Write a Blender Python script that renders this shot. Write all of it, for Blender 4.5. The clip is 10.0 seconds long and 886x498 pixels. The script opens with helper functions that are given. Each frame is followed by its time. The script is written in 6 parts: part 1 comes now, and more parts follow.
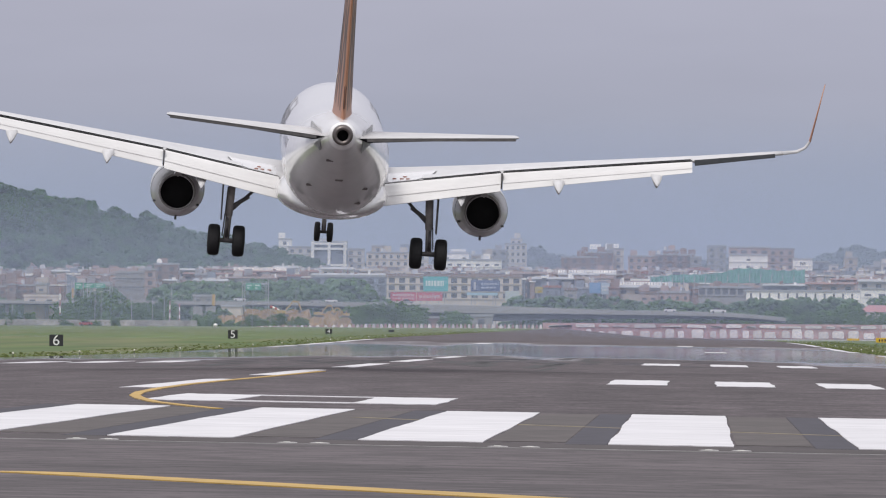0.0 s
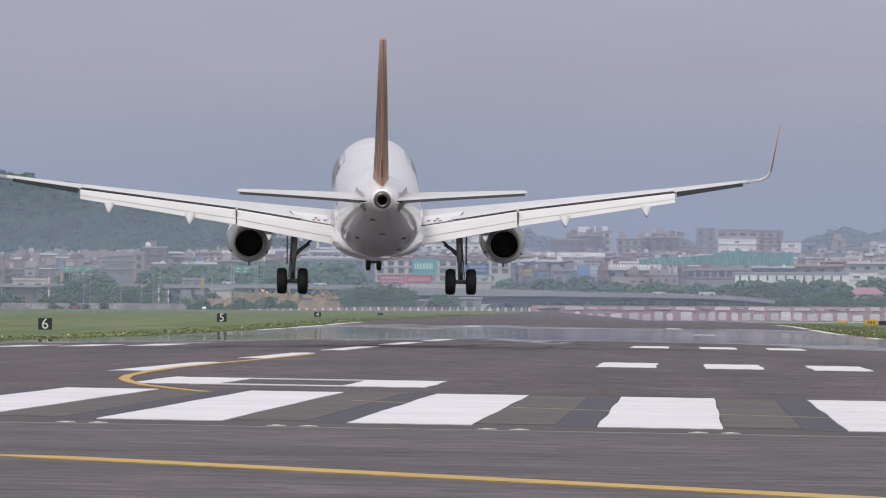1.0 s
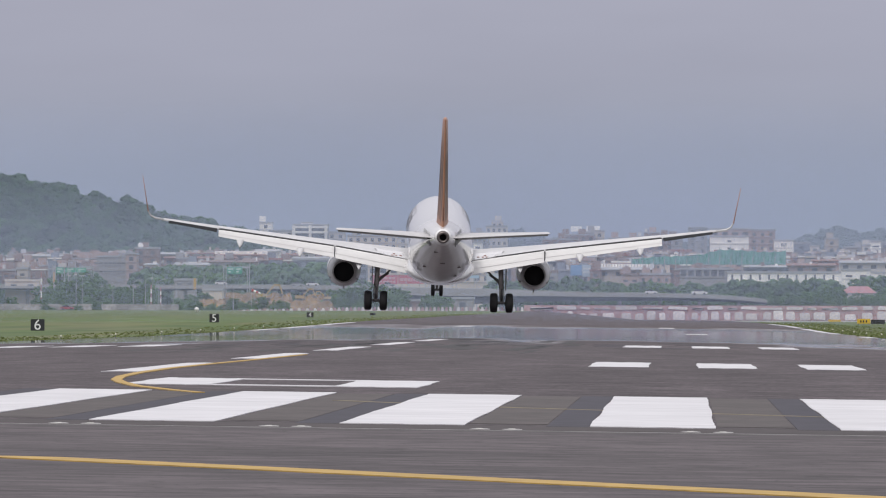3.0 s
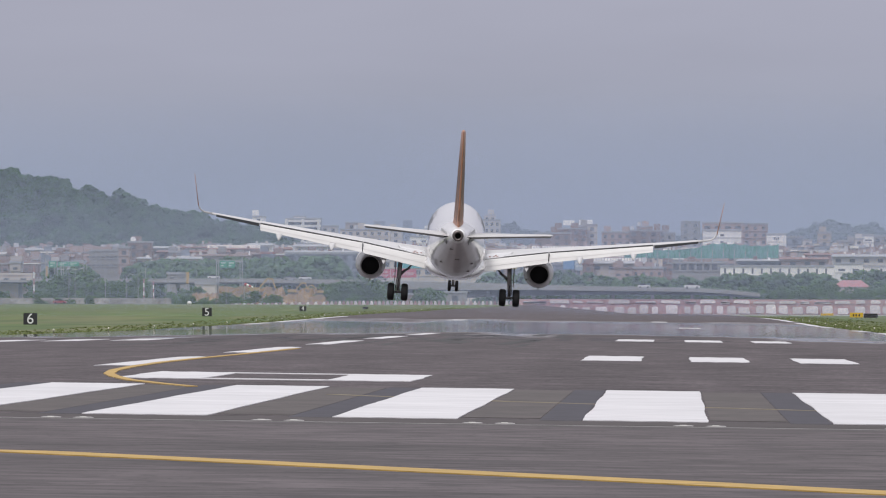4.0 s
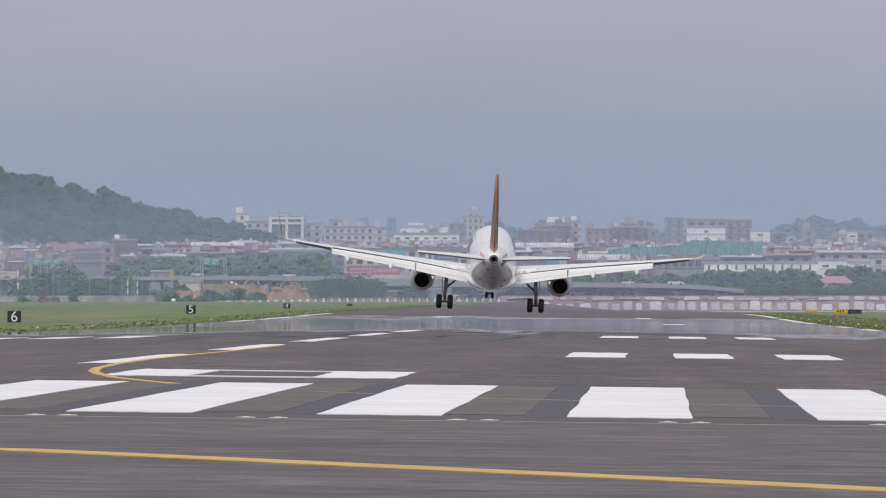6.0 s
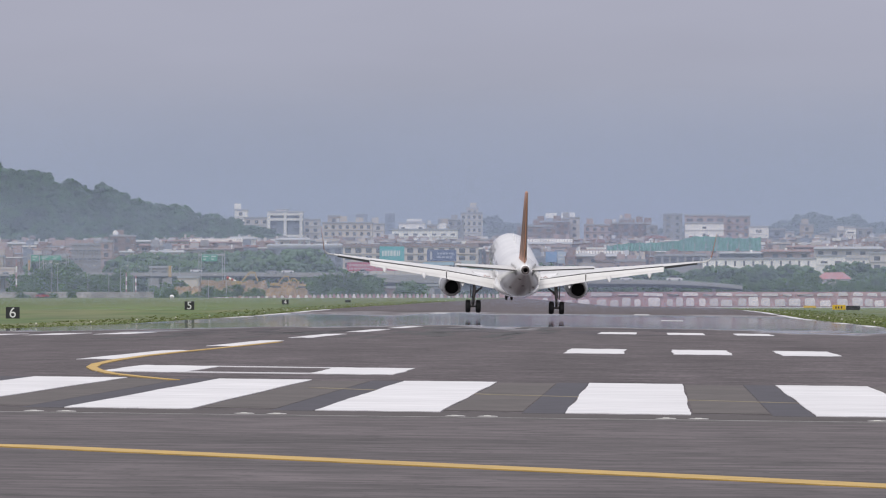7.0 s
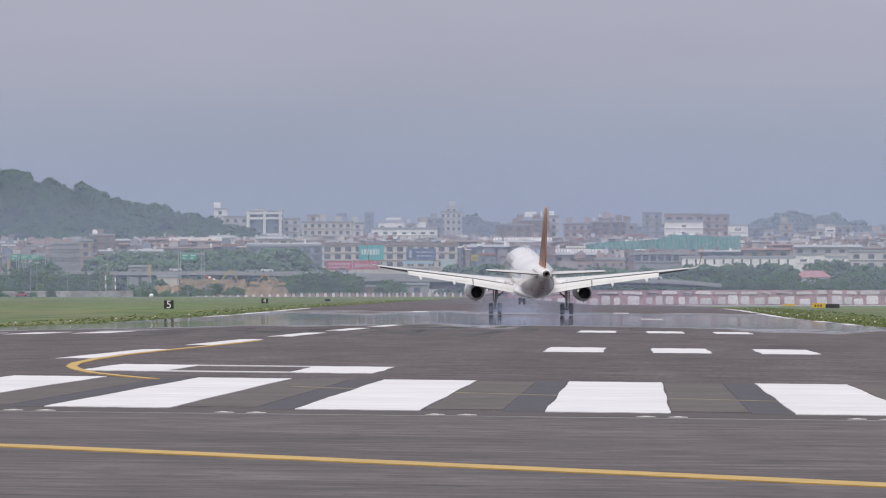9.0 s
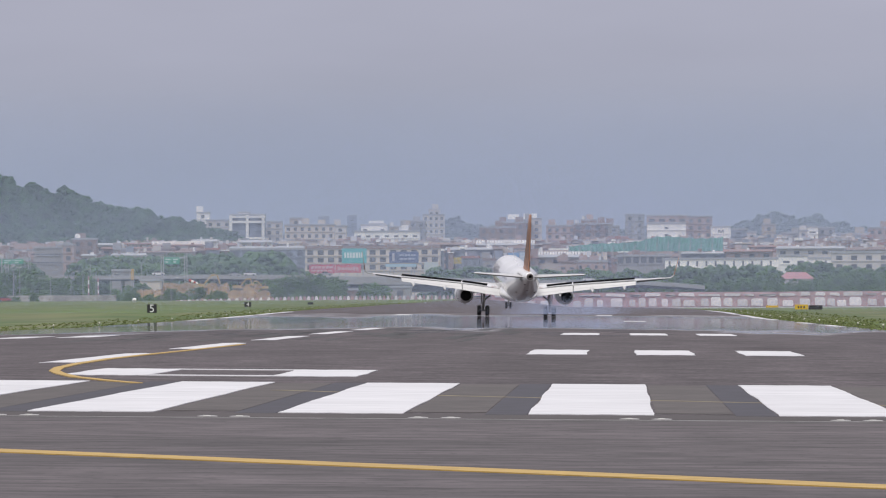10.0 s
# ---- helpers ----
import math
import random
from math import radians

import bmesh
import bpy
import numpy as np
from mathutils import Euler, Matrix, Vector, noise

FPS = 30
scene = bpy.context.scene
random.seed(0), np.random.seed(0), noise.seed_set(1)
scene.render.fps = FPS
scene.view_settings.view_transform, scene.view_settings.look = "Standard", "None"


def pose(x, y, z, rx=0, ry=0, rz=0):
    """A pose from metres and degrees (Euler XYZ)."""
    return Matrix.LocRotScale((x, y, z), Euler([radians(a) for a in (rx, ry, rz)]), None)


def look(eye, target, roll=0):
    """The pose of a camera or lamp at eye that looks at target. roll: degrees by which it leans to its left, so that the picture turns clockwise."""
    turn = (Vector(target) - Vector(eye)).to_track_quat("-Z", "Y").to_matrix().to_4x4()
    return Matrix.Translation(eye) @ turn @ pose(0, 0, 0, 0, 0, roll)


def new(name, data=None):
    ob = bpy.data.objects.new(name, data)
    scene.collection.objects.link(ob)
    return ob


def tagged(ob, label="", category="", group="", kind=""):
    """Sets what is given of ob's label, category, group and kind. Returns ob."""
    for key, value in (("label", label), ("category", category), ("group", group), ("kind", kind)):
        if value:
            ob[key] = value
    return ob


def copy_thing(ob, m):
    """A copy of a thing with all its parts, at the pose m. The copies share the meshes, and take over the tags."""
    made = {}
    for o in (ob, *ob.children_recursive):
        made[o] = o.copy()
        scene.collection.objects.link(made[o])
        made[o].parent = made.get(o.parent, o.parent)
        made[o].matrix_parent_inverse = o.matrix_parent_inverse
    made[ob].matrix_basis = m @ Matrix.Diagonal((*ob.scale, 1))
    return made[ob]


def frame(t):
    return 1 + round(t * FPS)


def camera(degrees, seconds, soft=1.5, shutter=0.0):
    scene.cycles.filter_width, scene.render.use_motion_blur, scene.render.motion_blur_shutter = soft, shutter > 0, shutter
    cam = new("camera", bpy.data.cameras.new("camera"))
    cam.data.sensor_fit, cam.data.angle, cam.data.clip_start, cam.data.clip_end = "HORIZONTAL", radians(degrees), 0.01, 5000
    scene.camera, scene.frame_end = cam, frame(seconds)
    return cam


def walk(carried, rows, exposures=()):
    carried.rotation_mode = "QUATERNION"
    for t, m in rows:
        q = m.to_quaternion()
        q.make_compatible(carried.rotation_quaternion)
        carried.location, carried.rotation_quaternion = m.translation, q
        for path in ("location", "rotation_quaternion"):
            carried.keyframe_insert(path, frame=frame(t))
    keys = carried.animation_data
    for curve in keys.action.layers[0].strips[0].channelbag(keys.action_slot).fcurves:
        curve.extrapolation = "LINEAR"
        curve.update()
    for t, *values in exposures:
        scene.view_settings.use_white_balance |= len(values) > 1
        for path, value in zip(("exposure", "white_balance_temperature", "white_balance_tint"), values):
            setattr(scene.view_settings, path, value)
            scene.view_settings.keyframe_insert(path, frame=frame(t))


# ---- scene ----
# A hazy afternoon on a runway: an airliner flares and touches down, filmed with a long lens on a tripod.
# x across the runway, y along it, z up; the lens stands 1.55 m above the crown at the threshold.
EYE_Z = 1.55
LENS = 15115.0            # bearings below are in units of 1 / LENS rad
cam = camera(5.938, 10.0, soft=1.15)


def aim(yaw, tilt, roll):
    """A pose of the camera from degrees to the right of the runway's line, upwards, and of lean."""
    return pose(0, 0, EYE_Z, 0, 0, -yaw) @ pose(0, 0, 0, 90 + tilt) @ pose(0, 0, 0, 0, 0, roll)


PATH = [
    (0, -1.7373, 0.5071, 0.365),
    (0.5, -1.6518, 0.4922, 0.215),
    (1, -1.6613, 0.3923, 0.269),
    (1.5, -1.6880, 0.4225, 0.331),
    (2, -1.7181, 0.4051, 0.300),
    (2.5, -1.6611, 0.4074, 0.153),
    (4, -1.5608, 0.3515, 0.111),
    (4.5, -1.5247, 0.3649, 0.032),
    (5, -1.5129, 0.3618, -0.129),
    (5.5, -1.4770, 0.3492, -0.047),
    (7, -1.4423, 0.3052, -0.007),
    (7.5, -1.4298, 0.3118, -0.032),
    (8, -1.4030, 0.3135, 0.010),
    (8.5, -1.3469, 0.3081, -0.045),
    (9, -1.3041, 0.2960, -0.074),
    (9.5, -1.2485, 0.2932, -0.134),
    (10, -1.1890, 0.3151, -0.306),
]
walk(cam, [(t, aim(a, b, c)) for t, a, b, c in PATH], [(0, 0.09), (0.5, 0.0), (1, -0.02), (2, -0.01), (2.5, -0.03), (4, 0.0), (5.5, 0.01), (7.5, 0.05), (10, 0.07)])

# ---- light: a high veil of cloud with a weak sun behind it ----
world = bpy.data.worlds.new("world")
scene.world = world
world.use_nodes = True
wn, wl = world.node_tree.nodes, world.node_tree.links
wn.clear()
SUN_EL, SUN_AZ = radians(56), radians(205)
sky = wn.new("ShaderNodeTexSky")
sky.sky_type, sky.sun_disc, sky.sun_elevation, sky.sun_rotation = "NISHITA", False, SUN_EL, SUN_AZ
sky.dust_density = 4.0
geo = wn.new("ShaderNodeTexCoord")
sep = wn.new("ShaderNodeSeparateXYZ")
wl.new(geo.outputs["Generated"], sep.inputs[0])
ramp = wn.new("ShaderNodeValToRGB")
wl.new(sep.outputs["Z"], ramp.inputs[0])
CLOUD = [(0.0, (0.282, 0.335, 0.432)), (0.012, (0.308, 0.350, 0.450)), (0.028, (0.396, 0.408, 0.506)),
         (0.05, (0.447, 0.446, 0.543)), (0.25, (0.62, 0.61, 0.67)), (0.7, (1.02, 1.01, 1.06)), (1.0, (1.20, 1.19, 1.24))]
while len(ramp.color_ramp.elements) < len(CLOUD):
    ramp.color_ramp.elements.new(0.5)
for e, (p, c) in zip(ramp.color_ramp.elements, CLOUD):
    e.position, e.color = p, (*c, 1)
# soft patches in the cloud sheet
stretch = wn.new("ShaderNodeMapping")
stretch.inputs["Scale"].default_value = (14, 14, 60)
wl.new(geo.outputs["Generated"], stretch.inputs[0])
puff = wn.new("ShaderNodeTexNoise")
puff.inputs["Scale"].default_value, puff.inputs["Detail"].default_value = 1.0, 4.0
wl.new(stretch.outputs[0], puff.inputs[0])
band = wn.new("ShaderNodeMapRange")
band.inputs[1].default_value, band.inputs[2].default_value = 0.3, 0.7
band.inputs[3].default_value, band.inputs[4].default_value = 0.95, 1.05
wl.new(puff.outputs[0], band.inputs[0])
cloud = wn.new("ShaderNodeMixRGB")
cloud.blend_type, cloud.inputs[0].default_value = "MULTIPLY", 1.0
wl.new(ramp.outputs[0], cloud.inputs[1])
wl.new(band.outputs[0], cloud.inputs[2])
b_sky, b_cloud, both, wout = (wn.new("ShaderNodeBackground"), wn.new("ShaderNodeBackground"),
                              wn.new("ShaderNodeMixShader"), wn.new("ShaderNodeOutputWorld"))
b_sky.inputs[1].default_value, b_cloud.inputs[1].default_value = 0.1, 1.0
wl.new(sky.outputs[0], b_sky.inputs[0])
wl.new(cloud.outputs[0], b_cloud.inputs[0])
both.inputs[0].default_value = 0.93
wl.new(b_sky.outputs[0], both.inputs[1])
wl.new(b_cloud.outputs[0], both.inputs[2])
wl.new(both.outputs[0], wout.inputs[0])
sun = new("sun", bpy.data.lights.new("sun", "SUN"))
sun.data.energy, sun.data.angle, sun.data.color = 1.3, radians(14), (1.0, 0.965, 0.91)
to_sun = Vector((math.sin(SUN_AZ) * math.cos(SUN_EL), math.cos(SUN_AZ) * math.cos(SUN_EL), math.sin(SUN_EL)))
sun.matrix_world = look(to_sun * 300, (0, 0, 0))


# ---- materials ----
def mat(name, color, rough=0.7, metal=0.0, grain=0.0, size=1.0, stain=0.0, stain_size=20.0, bump=0.0, stretch=(1, 1, 1),
        piece=0.0, coat=0.0):
    """A procedural surface: colour varied at two scales (grain, stain), fine relief, and a shift of tone from piece to piece."""
    m = bpy.data.materials.new(name)
    m.use_nodes = True
    n, l = m.node_tree.nodes, m.node_tree.links
    b = n["Principled BSDF"]
    b.inputs["Roughness"].default_value, b.inputs["Metallic"].default_value = rough, metal
    b.inputs["Coat Weight"].default_value = coat
    b.inputs["Base Color"].default_value = (*color, 1)
    last = None

    def times(factor_socket):
        nonlocal last
        mix = n.new("ShaderNodeMixRGB")
        mix.blend_type, mix.inputs[0].default_value = "MULTIPLY", 1.0
        if last is None:
            mix.inputs[1].default_value = (*color, 1)
        else:
            l.new(last, mix.inputs[1])
        l.new(factor_socket, mix.inputs[2])
        last = mix.outputs[0]

    tc = n.new("ShaderNodeTexCoord")
    mp = n.new("ShaderNodeMapping")
    mp.inputs["Scale"].default_value = stretch
    l.new(tc.outputs["Object"], mp.inputs[0])
    for amount, scale in ((grain, size), (stain, stain_size)):
        if amount:
            t = n.new("ShaderNodeTexNoise")
            t.inputs["Scale"].default_value, t.inputs["Detail"].default_value = 1.0 / scale, 5.0
            l.new(mp.outputs[0], t.inputs[0])
            r = n.new("ShaderNodeMapRange")
            r.inputs[1].default_value, r.inputs[2].default_value = 0.3, 0.7
            r.inputs[3].default_value, r.inputs[4].default_value = 1 - amount, 1 + amount
            l.new(t.outputs[0], r.inputs[0])
            times(r.outputs[0])
    if piece:
        o = n.new("ShaderNodeObjectInfo")
        r = n.new("ShaderNodeMapRange")
        r.inputs[3].default_value, r.inputs[4].default_value = 1 - piece, 1 + piece
        l.new(o.outputs["Random"], r.inputs[0])
        times(r.outputs[0])
        g = n.new("ShaderNodeNewGeometry")
        r = n.new("ShaderNodeMapRange")
        r.inputs[3].default_value, r.inputs[4].default_value = 1 - piece, 1 + piece
        l.new(g.outputs["Random Per Island"], r.inputs[0])
        times(r.outputs[0])
    if last is not None:
        l.new(last, b.inputs["Base Color"])
    if bump:
        t = n.new("ShaderNodeTexNoise")
        t.inputs["Scale"].default_value, t.inputs["Detail"].default_value = 3.0 / size, 4.0
        l.new(mp.outputs[0], t.inputs[0])
        u = n.new("ShaderNodeBump")
        u.inputs["Strength"].default_value, u.inputs["Distance"].default_value = bump, 0.05
        l.new(t.outputs[0], u.inputs["Height"])
        l.new(u.outputs[0], b.inputs["Normal"])
    return m


M_PAINT = mat("aircraft_white", (0.82, 0.81, 0.815), 0.24, grain=0.03, size=0.6, stain=0.06, stain_size=3.0, coat=0.7)
M_WING = mat("wing_grey_white", (0.57, 0.565, 0.575), 0.35, grain=0.04, size=0.5, stain=0.08, stain_size=2.0)
M_FLAP = mat("flap_white", (0.68, 0.67, 0.665), 0.4, grain=0.05, size=0.4, stain=0.08, stain_size=2.5, stretch=(0.3, 1, 1))
M_SEAM = mat("panel_seam", (0.60, 0.59, 0.59), 0.6)
M_SPOT = mat("walkway_rust_mark", (0.30, 0.16, 0.13), 0.6, grain=0.2, size=0.1)
M_GAP = mat("gap_shade", (0.03, 0.03, 0.032), 0.8)
# near-black: the shade on undersides is put into this colour
M_UNDERSHADE = mat("underside_shade", (0.035, 0.037, 0.041), 0.9, grain=0.2, size=0.3)
M_UNDERSHADE.node_tree.nodes["Principled BSDF"].inputs["Specular IOR Level"].default_value = 0.1
M_ORANGE = mat("fin_orange", (0.42, 0.205, 0.13), 0.4, grain=0.06, size=0.5, coat=0.05)
M_STRIPE = mat("fin_dark_stripe", (0.105, 0.070, 0.062), 0.45)
M_TYRE = mat("tyre_rubber", (0.018, 0.018, 0.02), 0.75, grain=0.2, size=0.1)
M_STEEL = mat("gear_steel", (0.50, 0.48, 0.47), 0.5, 0.1, grain=0.2, size=0.2)
M_DARKSTEEL = mat("dark_steel", (0.14, 0.135, 0.135), 0.5, 0.3, grain=0.2, size=0.2)
M_NOZZLE = mat("exhaust_metal", (0.17, 0.15, 0.145), 0.4, 0.8, grain=0.15, size=0.2)
M_PLATE = mat("root_plate_grey", (0.40, 0.40, 0.41), 0.5, grain=0.25, size=0.3)
M_LIP = mat("exhaust_lip_metal", (0.42, 0.40, 0.40), 0.45, 0.3, grain=0.2, size=0.2)
# near-black: the shade deep inside the outlets is put into this colour
M_HOLE = mat("exhaust_hole_shade", (0.008, 0.008, 0.009), 0.9)
M_NACELLE = mat("nacelle_grey", (0.80, 0.80, 0.82), 0.3, grain=0.05, size=0.6, stain=0.1, stain_size=1.0)
M_DECAL = mat("livery_dark_grey", (0.10, 0.10, 0.115), 0.4)
M_GLASS = mat("cabin_glass", (0.03, 0.035, 0.045), 0.1)
M_LAMP = mat("lamp_glass", (0.75, 0.75, 0.7), 0.2)


def runway_material():
    """Old grey-brown asphalt with rubber streaks; the hot middle stretch lies glazed and mirrors the distance."""
    m = mat("asphalt", (0.084, 0.070, 0.0755), 0.85)
    n, l = m.node_tree.nodes, m.node_tree.links
    b = n["Principled BSDF"]
    tc = n.new("ShaderNodeTexCoord")

    def noise_at(sx, sy, lo, hi, detail=6.0):
        mp = n.new("ShaderNodeMapping")
        mp.inputs["Scale"].default_value = (sx, sy, 1)
        l.new(tc.outputs["Object"], mp.inputs[0])
        t = n.new("ShaderNodeTexNoise")
        t.inputs["Scale"].default_value, t.inputs["Detail"].default_value = 1.0, detail
        l.new(mp.outputs[0], t.inputs[0])
        r = n.new("ShaderNodeMapRange")
        r.inputs[1].default_value, r.inputs[2].default_value = 0.3, 0.7
        r.inputs[3].default_value, r.inputs[4].default_value = lo, hi
        l.new(t.outputs[0], r.inputs[0])
        return r.outputs[0]

    last = None
    for sock in (noise_at(0.9, 1.0, 0.5, 1.5), noise_at(0.25, 0.05, 0.82, 1.18), noise_at(0.15, 0.7, 0.8, 1.2), noise_at(7, 2.2, 0.6, 1.4), noise_at(0.5, 0.008, 0.9, 1.08)):
        mix = n.new("ShaderNodeMixRGB")
        mix.blend_type, mix.inputs[0].default_value = "MULTIPLY", 1.0
        if last is None:
            mix.inputs[1].default_value = (0.084, 0.070, 0.0755, 1)
        else:
            l.new(last, mix.inputs[1])
        l.new(sock, mix.inputs[2])
        last = mix.outputs[0]
    l.new(last, b.inputs["Base Color"])
    # gloss along the runway
    sp = n.new("ShaderNodeSeparateXYZ")
    l.new(tc.outputs["Object"], sp.inputs[0])
    jit = noise_at(0.12, 0.012, -70, 70)
    add = n.new("ShaderNodeMath")
    l.new(sp.outputs["Y"], add.inputs[0])
    l.new(jit, add.inputs[1])
    r = n.new("ShaderNodeValToRGB")
    k = n.new("ShaderNodeMath")
    k.operation, k.inputs[1].default_value = "DIVIDE", 3000.0
    l.new(add.outputs[0], k.inputs[0])
    l.new(k.outputs[0], r.inputs[0])
    stops = [(0.0, 0.9), (460 / 3000, 0.8), (500 / 3000, 0.022), (960 / 3000, 0.026), (1060 / 3000, 0.8), (1.0, 0.85)]
    while len(r.color_ramp.elements) < len(stops):
        r.color_ramp.elements.new(0.5)
    for e, (p, v) in zip(r.color_ramp.elements, stops):
        e.position, e.color = p, (v, v, v, 1)
    l.new(r.outputs[0], b.inputs["Roughness"])
    b.inputs["Specular IOR Level"].default_value = 0.3
    # long shallow ripples
    u = n.new("ShaderNodeBump")
    u.inputs["Strength"].default_value, u.inputs["Distance"].default_value = 1.0, 0.006
    fall = n.new("ShaderNodeMath")
    fall.operation, fall.inputs[1].default_value = "MULTIPLY_ADD", -0.075
    l.new(sp.outputs["Y"], fall.inputs[0])
    l.new(noise_at(0.02, 0.10, 0.0, 1.0, 3.0), fall.inputs[2])
    l.new(fall.outputs[0], u.inputs["Height"])
    l.new(u.outputs[0], b.inputs["Normal"])
    return m


M_ASPHALT = runway_material()
M_APRON = mat("apron_asphalt", (0.080, 0.0668, 0.0712), 0.85, grain=0.48, size=0.45, stain=0.26, stain_size=4.0, stretch=(0.5, 0.8, 1))


def streaks(m, sx, sy, lo):
    """Adds sparse dark streaks to a surface's colour."""
    n, l = m.node_tree.nodes, m.node_tree.links
    b = n["Principled BSDF"]
    tc, mp, t, r, mix = n.new("ShaderNodeTexCoord"), n.new("ShaderNodeMapping"), n.new("ShaderNodeTexNoise"), n.new("ShaderNodeMapRange"), n.new("ShaderNodeMixRGB")
    mp.inputs["Scale"].default_value = (sx, sy, 1)
    t.inputs["Scale"].default_value, t.inputs["Detail"].default_value = 1.0, 3.0
    r.inputs[1].default_value, r.inputs[2].default_value, r.inputs[3].default_value, r.inputs[4].default_value = 0.60, 0.68, 1.0, lo
    mix.blend_type, mix.inputs[0].default_value = "MULTIPLY", 1.0
    l.new(tc.outputs["Object"], mp.inputs[0])
    l.new(mp.outputs[0], t.inputs[0])
    l.new(t.outputs[0], r.inputs[0])
    l.new(b.inputs["Base Color"].links[0].from_socket, mix.inputs[1])
    l.new(r.outputs[0], mix.inputs[2])
    l.new(mix.outputs[0], b.inputs["Base Color"])


streaks(M_APRON, 0.55, 1.5, 0.66)
streaks(M_APRON, 0.22, 1.0, 0.74)
streaks(M_APRON, 2.5, 1.6, 0.66)
streaks(M_APRON, 8.0, 2.5, 0.66)
streaks(M_ASPHALT, 3.0, 1.2, 0.7)
streaks(M_ASPHALT, 0.16, 0.8, 0.74)
streaks(M_ASPHALT, 0.4, 0.5, 0.75)
M_SEAL = mat("fresh_black_asphalt", (0.042, 0.039, 0.052), 0.8, grain=0.25, size=0.5)
M_MARK = mat("runway_white_paint", (0.61, 0.60, 0.62), 0.6, grain=0.10, size=0.5, stain=0.08, stain_size=4.0, stretch=(0.5, 0.9, 1))
M_YELLOW = mat("runway_yellow_paint", (0.44, 0.28, 0.065), 0.6, grain=0.2, size=0.4)
M_GRASS = mat("grass", (0.070, 0.116, 0.028), 0.9, grain=0.22, size=3.0, stain=0.3, stain_size=30.0, stretch=(0.9, 0.04, 1), bump=0.15)


def dry_patches(m, dry, sx, sy, most):
    """Blends long patches of dry yellowing turf into the grass."""
    n, l = m.node_tree.nodes, m.node_tree.links
    b = n["Principled BSDF"]
    tc, mp, t, r, mix = n.new("ShaderNodeTexCoord"), n.new("ShaderNodeMapping"), n.new("ShaderNodeTexNoise"), n.new("ShaderNodeMapRange"), n.new("ShaderNodeMixRGB")
    mp.inputs["Scale"].default_value = (sx, sy, 1)
    t.inputs["Scale"].default_value, t.inputs["Detail"].default_value = 1.0, 5.0
    r.inputs[1].default_value, r.inputs[2].default_value, r.inputs[3].default_value, r.inputs[4].default_value = 0.45, 0.68, 0.0, most
    mix.inputs[2].default_value = (*dry, 1)
    l.new(tc.outputs["Object"], mp.inputs[0])
    l.new(mp.outputs[0], t.inputs[0])
    l.new(t.outputs[0], r.inputs[0])
    l.new(r.outputs[0], mix.inputs[0])
    l.new(b.inputs["Base Color"].links[0].from_socket, mix.inputs[1])
    l.new(mix.outputs[0], b.inputs["Base Color"])


dry_patches(M_GRASS, (0.175, 0.160, 0.075), 0.12, 0.010, 0.65)
dry_patches(M_GRASS, (0.150, 0.148, 0.085), 0.05, 0.006, 0.5)
dry_patches(M_GRASS, (0.045, 0.085, 0.022), 0.15, 0.012, 0.65)
M_BLACK = mat("sign_black", (0.03, 0.03, 0.035), 0.5)
M_WHITE = mat("sign_white", (0.8, 0.8, 0.8), 0.5)
M_SIGNYEL = mat("sign_yellow", (0.72, 0.47, 0.03), 0.5)


# ---- helpers for meshes ----
def part(name, bm, material, parent=None, label="", smooth=False):
    """Links a bmesh as one mesh object under a thing or a part."""
    me = bpy.data.meshes.new(name)
    bm.to_mesh(me)
    bm.free()
    mats = material if isinstance(material, (list, tuple)) else [material]
    for x in mats:
        me.materials.append(x)
    if smooth:
        me.shade_smooth()
    ob = new(name, me)
    if parent is not None:
        ob.parent = parent
    if label:
        ob["label"] = label
    return ob


def thing(name, label, category, m=None, group="", kind=""):
    ob = new(name)
    if m is not None:
        ob.matrix_world = m
    ob.empty_display_size = 0.2
    return tagged(ob, label, category, group, kind)


def box(x0, x1, y0, y1, z0, z1, bm=None, bevel=0.0, mi=0):
    bm = bm or bmesh.new()
    vs = [bm.verts.new(p) for p in ((x0, y0, z0), (x1, y0, z0), (x1, y1, z0), (x0, y1, z0),
                                    (x0, y0, z1), (x1, y0, z1), (x1, y1, z1), (x0, y1, z1))]
    fs = [bm.faces.new([vs[i] for i in f]) for f in ((0, 3, 2, 1), (4, 5, 6, 7), (0, 1, 5, 4), (1, 2, 6, 5), (2, 3, 7, 6), (3, 0, 4, 7))]
    for f in fs:
        f.material_index = mi
    if bevel:
        es = list({e for f in fs for e in f.edges})
        bmesh.ops.bevel(bm, geom=es, offset=bevel, segments=2, affect="EDGES")
    return bm


def loft(rings, bm=None, caps=True, mi=0):
    """Skins closed rings of equal length."""
    bm = bm or bmesh.new()
    vr = [[bm.verts.new(p) for p in r] for r in rings]
    n = len(rings[0])
    for a, b in zip(vr, vr[1:]):
        for i in range(n):
            f = bm.faces.new((a[i], a[(i + 1) % n], b[(i + 1) % n], b[i]))
            f.material_index = mi
    if caps:
        for r in (vr[0], vr[-1][::-1]):
            f = bm.faces.new(r)
            f.material_index = mi
    bmesh.ops.recalc_face_normals(bm, faces=bm.faces)
    return bm


def ring(cx, cy, cz, rx, rz, n=24, axis="y"):
    out = []
    for i in range(n):
        a = 2 * math.pi * i / n
        c, s = math.cos(a) * rx, math.sin(a) * rz
        out.append((cx + c, cy, cz + s) if axis == "y" else (cx + c, cy + s, cz) if axis == "z" else (cx, cy + c, cz + s))
    return out


